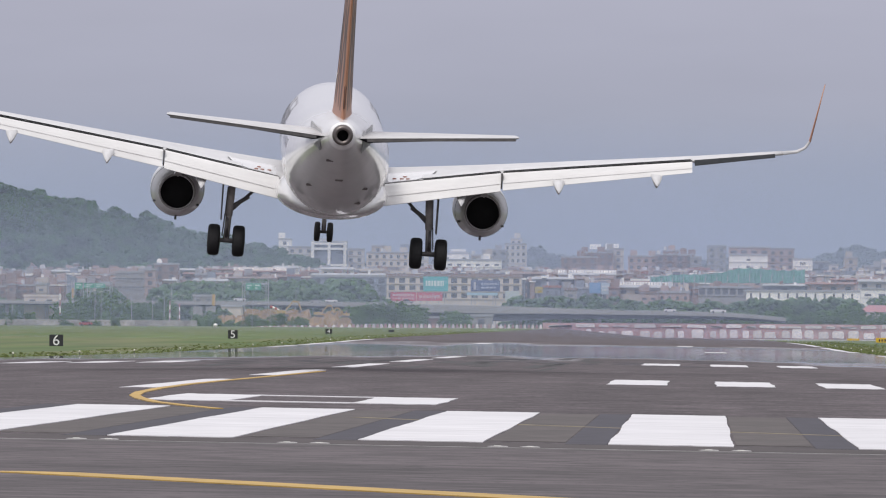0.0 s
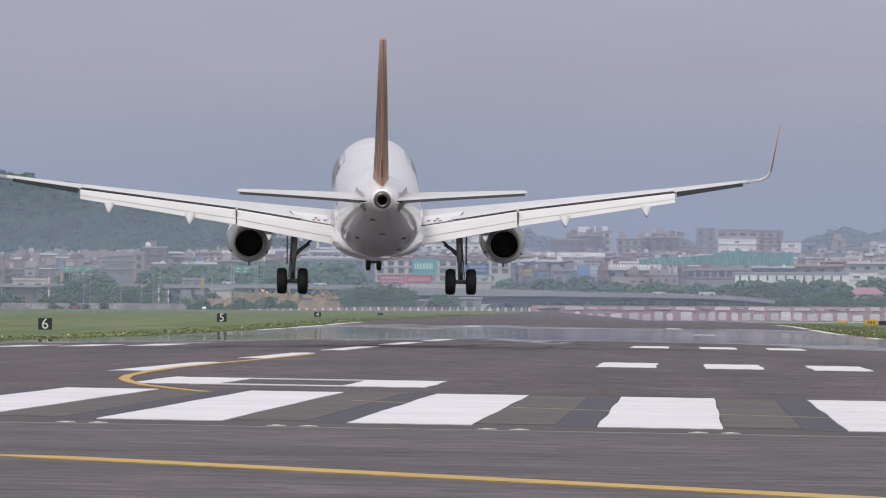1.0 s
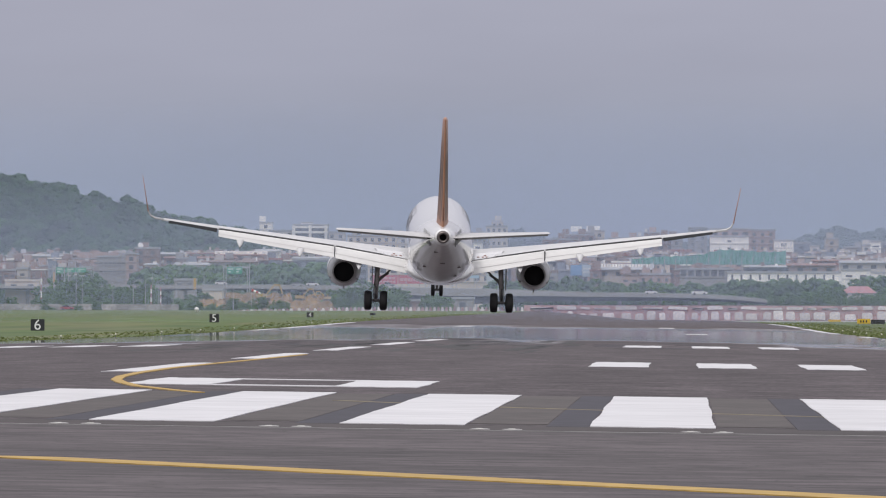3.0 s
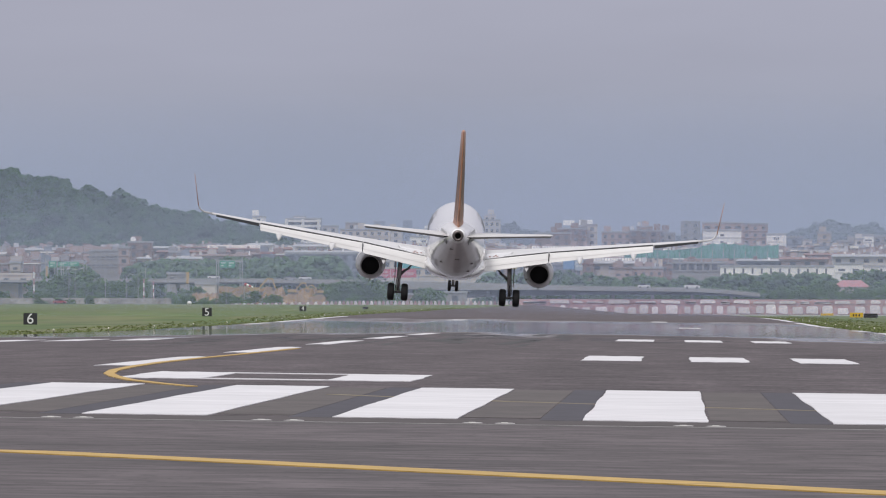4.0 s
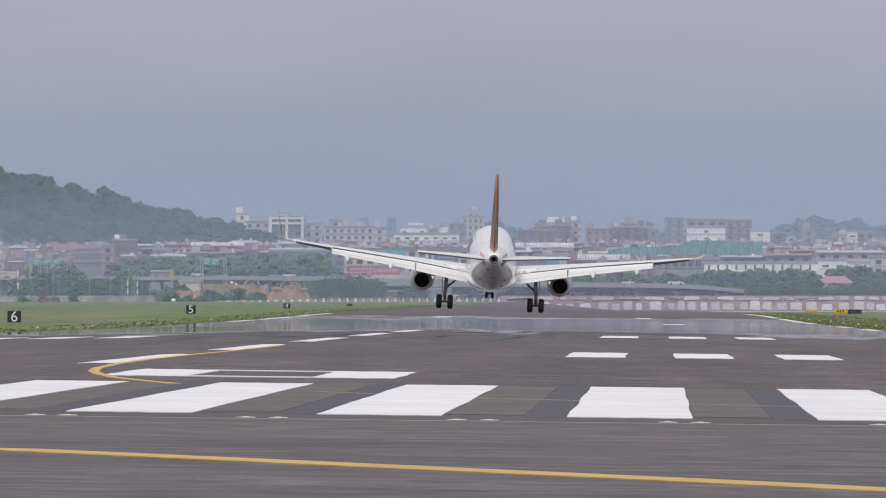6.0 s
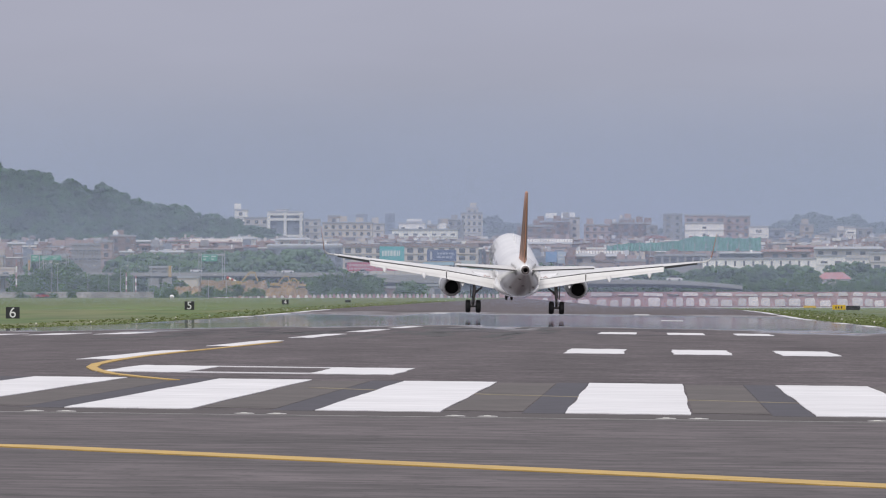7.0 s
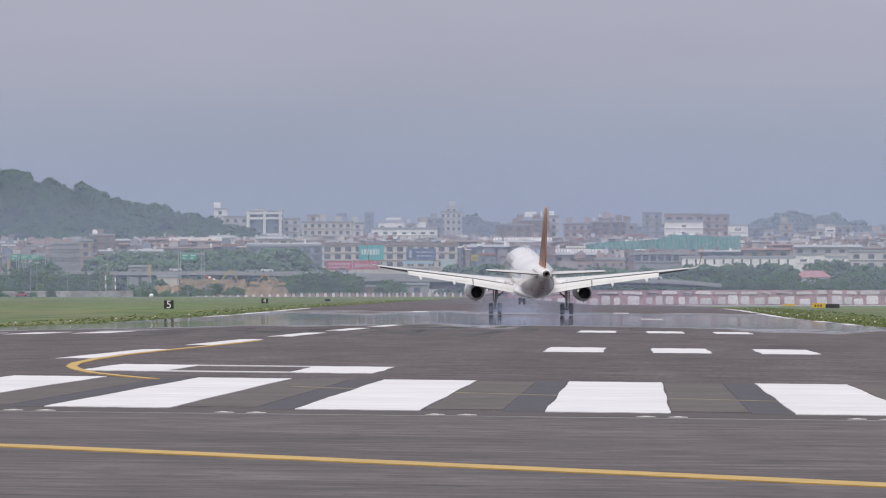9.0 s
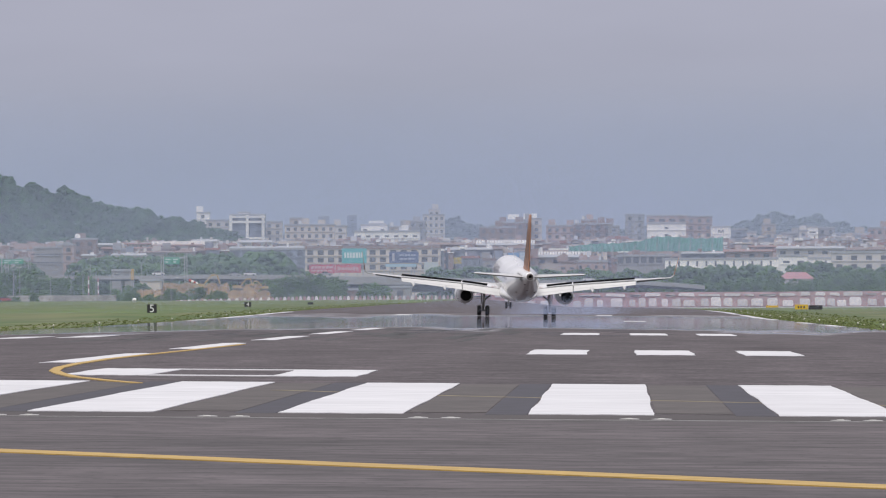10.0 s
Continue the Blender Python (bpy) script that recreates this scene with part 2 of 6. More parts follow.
def rod(a, b, r, n=10, bm=None, r2=None):
    """A round bar from a to b."""
    a, b = Vector(a), Vector(b)
    q = (b - a).to_track_quat("Z", "Y")
    rings = []
    for p, rr in ((a, r), (b, r if r2 is None else r2)):
        rings.append([p + q @ Vector((math.cos(2 * math.pi * i / n) * rr, math.sin(2 * math.pi * i / n) * rr, 0)) for i in range(n)])
    return loft(rings, bm)


def spot(u, v, d):
    """A place d metres down the runway at the bearing u (right) and v (up)."""
    return u * d / LENS, d, EYE_Z + v * d / LENS


# ---- the ground ----
CROWN = -14.0
PROFILE = [(-200, 0), (130, 0), (260, -0.09), (410, -0.19), (640, -0.44), (840, -0.66), (930, -0.74), (1050, -0.74), (1250, -0.72),
           (1600, -1.0), (2700, -2.2), (3200, -2.4), (4900, -2.4)]

LEFT_RISE = [(700, 0.0), (895, 0.3), (1100, 0.65), (1440, 1.05), (2700, 3.2), (4900, 3.2)]


def crown_z(y):
    for (a, za), (b, zb) in zip(PROFILE, PROFILE[1:]):
        if y <= b:
            k = max(0.0, (y - a) / (b - a))
            return za + (zb - za) * k
    return PROFILE[-1][1]


def smooth_z(y):
    return sum(crown_z(y + d) for d in range(-60, 61, 20)) / 7


def ground_z(x, y):
    """Height of the pavement or grass: a crown with falls of 1.2 per cent, level beyond the shoulders."""
    rise = 0.0
    for (a, ra), (b, rb) in zip(LEFT_RISE, LEFT_RISE[1:]):
        if a <= y <= b:
            rise = ra + (rb - ra) * (y - a) / (b - a)
    return smooth_z(y) - 0.012 * min(abs(x - CROWN), 34) + rise * min(1.0, max(0.0, (CROWN - x) / 30))


def sheet(name, xs, ys, lift, material, parent=None):
    bm = bmesh.new()
    grid = [[bm.verts.new((x, y, ground_z(x, y) + lift)) for x in xs] for y in ys]
    for a, b in zip(grid, grid[1:]):
        for i in range(len(xs) - 1):
            bm.faces.new((a[i], a[i + 1], b[i + 1], b[i]))
    return part(name, bm, material, parent, smooth=True)


def span(a, b, step):
    n = max(1, round((b - a) / step))
    return [a + (b - a) * i / n for i in range(n + 1)]


YS = span(-150, 1600, 20) + span(1650, 4900, 50)
ground = sheet("ground", [-2500, -900, -300, -120, -80, -48, CROWN, 20, 48, 120, 400, 1200, 2500], YS, -0.06, M_GRASS)
tagged(ground, "level airfield of green mown grass", "ground", kind="structure")
XR = [CROWN - 30, CROWN - 20, CROWN - 10, CROWN, CROWN + 10, CROWN + 20, CROWN + 30]
runway = sheet("runway", XR, [117.4] + [y for y in YS if 118 < y < 2680], 0.0, M_ASPHALT)
tagged(runway, "long grey asphalt runway with rubber streaks and hot shimmering surface", "runway", kind="structure")
apron = sheet("pavement", [-120, -44, CROWN, 16, 90], [y for y in YS if y <= 110] + [117.4], 0.0, M_APRON)
tagged(apron, "worn grey asphalt before the runway threshold", "pavement", kind="structure")


def flat(poly, lift, bm=None):
    """A thin painted patch that follows the ground, with an edge of a few millimetres."""
    bm = bm or bmesh.new()
    top = [bm.verts.new((x, y, ground_z(x, y) + lift)) for x, y in poly]
    low = [bm.verts.new((x, y, ground_z(x, y) - 0.004)) for x, y in poly]
    bm.faces.new(top)
    for i in range(len(poly)):
        j = (i + 1) % len(poly)
        bm.faces.new((low[i], low[j], top[j], top[i]))
    bmesh.ops.recalc_face_normals(bm, faces=bm.faces)
    return bm


def ragged(x0, x1, y0, y1, seed, amount=0.05, step=1.7):
    """A painted bar with uneven edges: a slow waver and small nicks along the sides, worn ends."""
    rnd = random.Random(seed)
    n = min(60, max(4, int((y1 - y0) / step)))
    end = min(1.6, 0.2 * (y0 / 122) ** 2)
    phase = [rnd.uniform(0, 6.3) for _ in range(4)]

    def side(x, k):
        return [(x + amount * 0.8 * math.sin(i * 0.55 + phase[k]) + rnd.uniform(-amount, amount) * 0.55, y0 + (y1 - y0) * i / n) for i in range(1, n)]

    m = max(4, min(14, int((x1 - x0) / 0.14)))
    low = [(x0 + (x1 - x0) * i / m, y0 + rnd.uniform(-end, end) * 0.5 + end * 0.5 * math.sin(i * 1.3 + phase[2])) for i in range(m + 1)]
    high = [(x0 + (x1 - x0) * i / m, y1 + rnd.uniform(-end, end) * 0.5 + end * 0.5 * math.sin(i * 1.1 + phase[3])) for i in range(m + 1)]
    return low + side(x1, 1) + high[::-1] + side(x0, 0)[::-1]


def painted(name, poly, material, label, category, lift=0.012, group=""):
    return tagged(part(name, flat(poly, lift), material), label, category, group, "structure")


M_WORN = mat("worn_asphalt", (0.081, 0.070, 0.068), 0.85, grain=0.30, size=0.25, stain=0.15, stain_size=3.0, stretch=(0.6, 1, 1))
M_STRIP = mat("dark_threshold_strip", (0.058, 0.048, 0.049), 0.85, grain=0.2, size=0.3, stain=0.15, stain_size=3.0, stretch=(0.4, 1, 1))
painted("threshold_strip", [(x, 117.8) for x in range(-44, 17, 4)] + [(x, 122.3) for x in range(16, -45, -4)], M_STRIP, "dark strip of asphalt before the threshold bars", "asphalt patch", 0.004)
# threshold bars and the dark patches left of them
for i in range(-9, 6):
    x = -1.33 + 3.6 * i
    if CROWN - 1 < x + 0.9 < CROWN + 1:
        continue
    painted("threshold_bar", ragged(x, x + 1.8, 122.6, 166, i + 50, 0.016), M_MARK,
            "broad white painted threshold bar on asphalt", "runway marking", 0.012, "threshold bars")
    painted("old_marking_patch", [(x - 0.62, 122.2), (x - 0.02, 122.2), (x - 0.02, 166), (x - 0.62, 166)], M_SEAL,
            "black asphalt patch over an old marking", "asphalt patch", 0.006, "black patches")
    painted("worn_patch", [(x + 1.84, 124.5), (x + 2.96, 124.5), (x + 2.96, 165), (x + 1.84, 165)], M_WORN,
            "worn grey-brown asphalt between threshold bars", "asphalt patch", 0.005, "worn patches")
# touchdown-zone bars
for y0 in (257, 406):
    for k in range(3):
        for s in (1, -1):
            xa = CROWN + s * (11.15 + 3.3 * k)
            a, b = min(xa, xa + s * 1.8), max(xa, xa + s * 1.8)
            painted("touchdown_bar", ragged(a, b, y0, y0 + 24, 300 + k * s + y0, 0.03), M_MARK, "white painted touchdown-zone bar", "runway marking",
                    0.012, "touchdown bars")
for xa, y0, y1 in ((0.3, 722, 746), (-2.85, 1005, 1035), (-26.95, 1005, 1035)):
    painted("touchdown_bar", ragged(xa, xa + 1.8, y0, y1, y0, 0.03), M_MARK, "white painted touchdown-zone bar", "runway marking", 0.02, "touchdown bars")
# centre line
for i in range(5):
    y0 = 212 + 61 * i
    painted("centre_line_dash", ragged(CROWN - 0.45, CROWN + 0.45, y0, y0 + 37, 400 + i, 0.03), M_MARK,
            "white painted centre-line dash", "runway marking", 0.012, "centre-line dashes")
# edge lines, far down the runway
for s in (1, -1):
    for y0, y1 in ((600, 640), (690, 725), (850, 880), (900, 1075), (1120, 1500)) if s > 0 else ((860, 905), (925, 1000), (1020, 1120)):
        painted("edge_line", ragged(CROWN + s * 29.3 - 0.45, CROWN + s * 29.3 + 0.45, y0, y1, 500 + y0, 0.12, 8), M_MARK,
                "white painted runway edge line", "runway marking", 0.02, "edge lines")


def strip(path, width):
    """The outline of a painted line along a path on the ground."""
    left, right = [], []
    for i, p in enumerate(path):
        a, b = Vector(path[max(0, i - 1)]), Vector(path[min(len(path) - 1, i + 1)])
        d = (b - a).normalized()
        n = Vector((-d.y, d.x)) * width / 2
        left.append((p[0] + n.x, p[1] + n.y))
        right.append((p[0] - n.x, p[1] - n.y))
    return left, right


def painted_line(name, path, width, material, label, lift=0.012):
    bm = bmesh.new()
    left, right = strip(path, width)
    rows = [[bm.verts.new((x, y, ground_z(x, y) + h)) for (x, y), h in ((l, -0.004), (l, lift), (r, lift), (r, -0.004))] for l, r in zip(left, right)]
    for a, b in zip(rows, rows[1:]):
        for i in range(3):
            bm.faces.new((a[i], a[i + 1], b[i + 1], b[i]))
    bm.faces.new(rows[0])
    bm.faces.new(rows[-1])
    bmesh.ops.recalc_face_normals(bm, faces=bm.faces)
    return tagged(part(name, bm, material), label, "runway marking", kind="structure")


painted_line("taxi_line", [(-40, 142), (-7.08, 92.2), (-4.43, 88.1), (-2.01, 84.2), (0.21, 80.7), (2.08, 77.5), (20, 48)], 0.86, M_YELLOW,
             "yellow painted taxi line across worn asphalt")
painted_line("lead_on_line", [(-13.3, 300), (-13.35, 279), (-13.4, 262), (-13.5, 242), (-13.5, 225), (-13.25, 208), (-12.9, 196), (-12.45, 187.5), (-11.9, 181),
                              (-11.1, 173.5), (-10.1, 167.2), (-9.75, 165.2), (-9.4, 163.4), (-9.2, 162.2)], 0.24, M_YELLOW, "curved yellow lead-on line joining the runway centre line", 0.02)
painted_line("faded_line", [(-6.1, 152), (-2.84, 145), (2.0, 138.3), (6.5, 133)], 0.30, mat("faded_yellow_paint", (0.22, 0.18, 0.11), 0.7, grain=0.3, size=0.5),
             "faded thin yellow line across the threshold", 0.009)
# the joint at the threshold, with pairs of flush lights
joint = painted_line("pavement_joint", [(x, 117.5) for x in range(-44, 17, 4)], 0.25, mat("joint_sealer", (0.26, 0.25, 0.25), 0.7, grain=0.2, size=0.3),
                     "pale sealed joint across the pavement", 0.008)
M_LENSCAP = mat("light_casting", (0.45, 0.44, 0.43), 0.5, 0.3, grain=0.3, size=0.1)
for i in range(-8, 8):
    for dx in (0.0, 0.45):
        x = -2.82 + 2.93 * i + dx
        if -44 < x < 15:
            t_l = thing("threshold_light", "flush round runway light in a pale casting", "runway light", pose(x, 118.6, ground_z(x, 118.6)), "threshold lights")
            part("casting", loft([ring(0, 0, z, r, r, 16, "z") for z, r in ((-0.01, 0.15), (0.009, 0.14), (0.014, 0.10), (0.015, 0.02))]), M_LENSCAP, t_l)
            part("lens", box(-0.05, 0.05, -0.09, 0.03, 0.008, 0.02, None, 0.003), M_LAMP, t_l)
# the runway number: a large 0 right of the centre line
zero = bmesh.new()
for poly in (ragged(-11.75, -9.95, 178.5, 195, 1, 0.04), ragged(-7.35, -5.55, 178.5, 195, 2, 0.04)):
    flat(poly, 0.014, zero)
for ya, yb in ((178.5, 180.1), (193.6, 195)):
    flat([(-9.95, ya), (-7.35, ya), (-7.35, yb), (-9.95, yb)], 0.014, zero)
tagged(part("runway_number", zero, M_MARK), "large white painted digit zero on the runway", "runway marking", kind="structure")
# broken tar patches before the shimmer
rnd = random.Random(33)
for i in range(46):
    x, y, w = rnd.uniform(-30, 2), rnd.uniform(395, 480), rnd.uniform(0.5, 2.2)
    painted("tar_patch", [(x, y), (x + w * 0.3, y - rnd.uniform(0.5, 1.5)), (x + w, y + rnd.uniform(-0.5, 0.5)), (x + w * 1.1, y + rnd.uniform(2, 4)), (x + w * 0.5, y + rnd.uniform(3, 6)), (x - w * 0.1, y + rnd.uniform(1, 3))],
            M_SEAL, "small dark broken tar patch on the runway", "asphalt patch", 0.006, "tar patches")
# long tyre streaks of rubber
M_RUBBER = mat("rubber_streak", (0.036, 0.035, 0.037), 0.75, grain=0.25, size=0.5, stain=0.2, stain_size=8, stretch=(1, 0.1, 1))
rnd = random.Random(21)
for i in range(60):
    side = rnd.choice((-1, 1))
    x = CROWN + side * rnd.uniform(1.0, 9.5) + rnd.uniform(-1, 1)
    y0 = rnd.uniform(330, 480)
    painted_line("rubber_streak", [(x + rnd.uniform(-0.1, 0.1), y0 + k * 5) for k in range(rnd.randint(3, 9))], rnd.uniform(0.25, 0.9), M_RUBBER, "dark rubber tyre streak on the runway", 0.004)


# ---- the airliner: its origin is the ground point between the main wheels, nose to +y ----
def interp(table, x):
    for (a, *va), (b, *vb) in zip(table, table[1:]):
        if x <= b:
            k = max(0.0, (x - a) / (b - a))
            return [p + (q - p) * k for p, q in zip(va, vb)]
    return list(table[-1][1:])


# station y: half width, half height, centre z
HULL = [(-19.3, 0.38, 0.38, 5.73), (-18, 0.62, 0.62, 5.60), (-16, 0.98, 0.98, 5.32), (-14, 1.32, 1.34, 5.02), (-12, 1.60, 1.66, 4.70), (-10, 1.80, 1.90, 4.45),
        (-8, 1.93, 2.03, 4.28), (-6, 1.975, 2.07, 4.22), (0, 1.975, 2.07, 4.22), (11.5, 1.975, 2.07, 4.22), (13.2, 1.90, 2.0, 4.18), (14.8, 1.66, 1.72, 4.06),
        (16.0, 1.30, 1.28, 3.92), (16.9, 0.86, 0.82, 3.83), (17.4, 0.50, 0.46, 3.78), (17.68, 0.12, 0.1, 3.76)]
# wing station x: leading edge y, trailing (hinge) y, hinge z, thickness
WING = [(1.6, 5.9, -0.35, 3.06, 0.72), (6.3, 3.45, -0.75, 3.86, 0.42), (13.4, -0.3, -2.3, 4.88, 0.25), (16.6, -2.0, -3.15, 5.40, 0.16)]


def airliner():
    plane = thing("airliner", "white twin-jet airliner with orange striped fin, landing gear down", "airplane")
    P = lambda name, bm, m, parent=plane, label="", smooth=True: part(name, bm, m, parent, label, smooth)
    # hull
    rings = []
    ys = [-19.3, -18.6, -18, -17, -16, -15, -14, -13, -12, -11, -10, -9, -8, -7, -6, -3, 0, 4, 8, 11.5, 12.4, 13.2, 14, 14.8, 15.5, 16, 16.5, 16.9, 17.2, 17.4, 17.6, 17.68]
    for y in ys:
        w, h, z = interp(HULL, y)
        rings.append(ring(0, y, z, w, h, 48))
    hull = P("fuselage", loft(rings), M_PAINT, plane, "glossy white fuselage")
    # wing-to-body fairing
    rings = []
    for y, w, h, z in ((8.2, 0.9, 0.15, 2.2), (7.2, 1.5, 0.5, 2.35), (5.5, 1.95, 0.85, 2.6), (2, 2.1, 0.98, 2.72), (-2, 2.1, 0.98, 2.72), (-4.2, 1.95, 0.85, 2.72), (-5.8, 1.55, 0.5, 2.6), (-6.8, 1.0, 0.2, 2.42)):
        rings.append(ring(0, y, z, w, h, 32))
    P("belly_fairing", loft(rings), M_PAINT, plane, "rounded white belly fairing")
    w, h, z = interp(HULL, 3.0)
    P("blade_antenna", loft([[(-0.03, 3.2, z + h - 0.05), (0.03, 3.2, z + h - 0.05), (0.03, 2.8, z + h - 0.05), (-0.03, 2.8, z + h - 0.05)], [(-0.02, 3.0, z + h + 0.5), (0.02, 3.0, z + h + 0.5), (0.02, 2.8, z + h + 0.5), (-0.02, 2.8, z + h + 0.5)]]), M_PAINT, plane, "small blade antenna", False)
    # APU outlet
    rings = [ring(0, y, 5.74, r, r, 28) for y, r in ((-19.2, 0.375), (-19.85, 0.34), (-19.85, 0.20), (-19.3, 0.19))]
    P("apu_outlet", loft(rings, caps=False), M_NOZZLE, plane, "round metal exhaust outlet in the tail cone")
    P("apu_bore", loft([ring(0, -19.45, 5.74, 0.2, 0.2, 20), ring(0, -19.4, 5.74, 0.2, 0.2, 20)]), M_HOLE)
    # fin: vertical lofted aerofoil with a stripe pattern of its own geometry
    def foil(le, te, thick, n=9):
        """Half outlines (chordwise, thickness) of a symmetric section."""
        out = []
        for i in range(n):
            k = i / (n - 1)
            t = thick * (2.97 * math.sqrt(k) - 1.26 * k - 3.516 * k * k + 2.843 * k ** 3 - 1.015 * k ** 4) * 0.5 / 0.5
            out.append((le + (te - le) * k, t * 0.5))
        return out
    fin_table = [(5.95, -11.6, -18.0, 0.80), (6.5, -12.4, -18.05, 0.66), (8.3, -13.9, -18.35, 0.52), (10.4, -15.6, -18.75, 0.42), (12.5, -17.3, -19.1, 0.30), (12.62, -17.6, -19.1, 0.16)]
    rings = []
    zs = [5.95, 6.2, 6.5, 7.3, 8.3, 9.4, 10.4, 11.5, 12.5, 12.62]
    for z in zs:
        le, te, th = interp(fin_table, z)
        h = foil(le, te, th)
        rings.append([(t, y, z) for y, t in h] + [(-t, y, z) for y, t in h[::-1]])
    fin = P("fin", loft(rings), M_ORANGE, plane, "tall orange fin with dark stripes")
    # dark tiger stripes, thin raised bands on the fin and rudder
    rnd = random.Random(7)
    for s in (1, -1):
        for k0, z0, z1 in ((0.10, 7.0, 12.1), (0.25, 6.7, 11.7), (0.40, 6.8, 12.4), (0.55, 6.7, 11.5), (0.70, 6.6, 12.3), (0.84, 6.5, 12.0)):
            bm = bmesh.new()
            prev = None
            n = 12
            for i in range(n + 1):
                z = z0 + (z1 - z0) * i / n
                le, te, th = interp(fin_table, z)
                w = 0.035 * math.sin(math.pi * min(1, i / n + 0.08)) + 0.006
                wob = 0.02 * math.sin(i * 1.1 + k0 * 20)
                pts = []
                for k in (k0 + wob - w, k0 + wob + w):
                    k = min(max(k, 0.01), 0.99)
                    t = th * (2.97 * math.sqrt(k) - 1.26 * k - 3.516 * k * k + 2.843 * k ** 3 - 1.015 * k ** 4) * 0.5
                    pts.append(bm.verts.new((s * (t + 0.008), le + (te - le) * k, z)))
                if prev:
                    bm.faces.new((prev[0], prev[1], pts[1], pts[0]))
                prev = pts
            part("stripe", bm, M_STRIPE, fin)
    # rudder hinge line and trailing stripes seen from behind
    for dx in (-0.03, 0.035):
        bm = bmesh.new()
        box(dx - 0.008, dx + 0.012, -18.14, -18.0, 6.6, 7.4, bm)
        part("rudder_edge_line", bm, M_STRIPE, fin)
    P("antenna", loft([ring(0, 6.0, 6.2, 0.025, 0.025, 6, "z"), ring(0, 5.85, 6.95, 0.008, 0.008, 6, "z")]), M_PAINT)
    # tailplane
    for s in (1, -1):
        rings = []
        for x, le, te, z, th in ((0.5, -14.0, -18.0, 5.58, 0.42), (1.2, -14.5, -18.1, 5.64, 0.40), (3.5, -16.0, -18.6, 5.83, 0.28), (6.1, -17.6, -19.25, 6.04, 0.16), (6.22, -17.9, -19.2, 6.05, 0.07)):
            h = foil(le, te, th)
            tilt = -0.03
            rings.append([(s * x, y, z + t + (y - te) * tilt) for y, t in h] + [(s * x, y, z - t + (y - te) * tilt) for y, t in h[::-1]])
        tp = P("tailplane", loft(rings), [M_WING, M_UNDERSHADE], plane, "white tailplane with underside shade in its colour")
        # faces turned downwards take the painted shade
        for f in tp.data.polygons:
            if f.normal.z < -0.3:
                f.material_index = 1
        # added dark strip: shade beneath the elevator's trailing edge, as colour
        edge = [[(s * x, te - 0.04, z - 0.11), (s * x, te - 0.04, z - 0.02), (s * x, te + 0.25, z - 0.02), (s * x, te + 0.25, z - 0.11)] for x, te, z in ((0.9, -18.06, 5.61), (3.5, -18.6, 5.83), (6.1, -19.25, 6.04))]
        P("elevator_edge", loft(edge), M_DARKSTEEL, tp, "dark strip for the shade under the elevator edge", False)
        bm = box(-0.02, 0.03, -1.2, 0.9, -0.32, 0.36, None, 0.02)
        seal = P("tailplane_seal", bm, M_PLATE, plane, "grey tailplane root plate", False)
        w, h, z = interp(HULL, -16.4)
        seal.matrix_basis = pose(s * 0.935, -16.1, 5.52, 8, 0, -10 * s)
    # wings
    for s in (1, -1):
        rings = []
        for x in (1.3, 2.5, 4, 5.5, 6.3, 8, 10, 12, 13.4, 14.6, 15.8, 16.6):
            le, te, z, th = interp(WING, x)
            c = le - te
            up = [(te, 0.02), (te + 0.25 * c, 0.20 * th), (te + 0.5 * c, 0.46 * th), (te + 0.75 * c, 0.52 * th), (te + 0.92 * c, 0.36 * th), (le, 0.0)]
            dn = [(te + 0.92 * c, -0.28 * th), (te + 0.75 * c, -0.42 * th), (te + 0.4 * c, -0.42 * th), (te, -0.10 * th - 0.02)]
            inc = max(-0.02, 0.005 - 0.005 * (x - 1.5))
            rings.append([(s * x, y, z + t + (y - te) * inc) for y, t in up + dn])
        wing = P("wing", loft(rings), M_WING, plane, "swept light-grey wing with lowered flaps")
        WINGS.append((wing, s))
        # sharklet
        rings = []
        for a, x, z, le, te in ((0, 16.6, 5.40, -2.0, -3.6), (1, 17.1, 5.50, -2.4, -3.8), (2, 17.38, 5.68, -2.8, -4.0), (3, 17.52, 5.95, -3.15, -4.2), (4, 17.62, 6.65, -3.7, -4.6), (5, 17.84, 8.15, -4.8, -5.2)):
            th = 0.075 - 0.012 * a
            nx, nz = (-0.25, 0.97) if a == 0 else (-0.5, 0.86) if a == 1 else (-0.8, 0.6) if a == 2 else (-1, 0.1)
            mid = (le * 0.6 + te * 0.4)
            rings.append([(s * x, le, z), (s * (x + nx * th), mid, z + nz * th), (s * x, te, z), (s * (x - nx * th), mid, z - nz * th)])
        sh = P("sharklet", loft(rings), [M_WING, M_ORANGE], wing, "upturned wing tip, orange outside")
        for f in sh.data.polygons:
            if f.center.z > 5.9:
                f.material_index = 1
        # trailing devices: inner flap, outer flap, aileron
        for nm, xa, xb, ca, cb, droop, m in (("inner_flap", 1.98, 6.28, 1.22, 1.02, 36, M_FLAP), ("outer_flap", 6.36, 13.3, 0.98, 0.62, 36, M_FLAP), ("aileron", 13.38, 16.3, 0.58, 0.36, 16, M_UNDERSHADE)):
            rings = []
            for i in range(7):
                k = i / 6
                x = xa + (xb - xa) * k
                le, te, z, th = interp(WING, x)
                c = ca + (cb - ca) * k
                off, drop = (0.10, 0.05) if nm != "aileron" else (0.03, 0.0)
                d = radians(droop)
                sec = [(0, -0.05), (0.0, 0.05), (0.15, 0.085), (0.45, 0.075), (1.0, 0.008), (1.0, -0.008), (0.4, -0.06), (0.1, -0.09)]
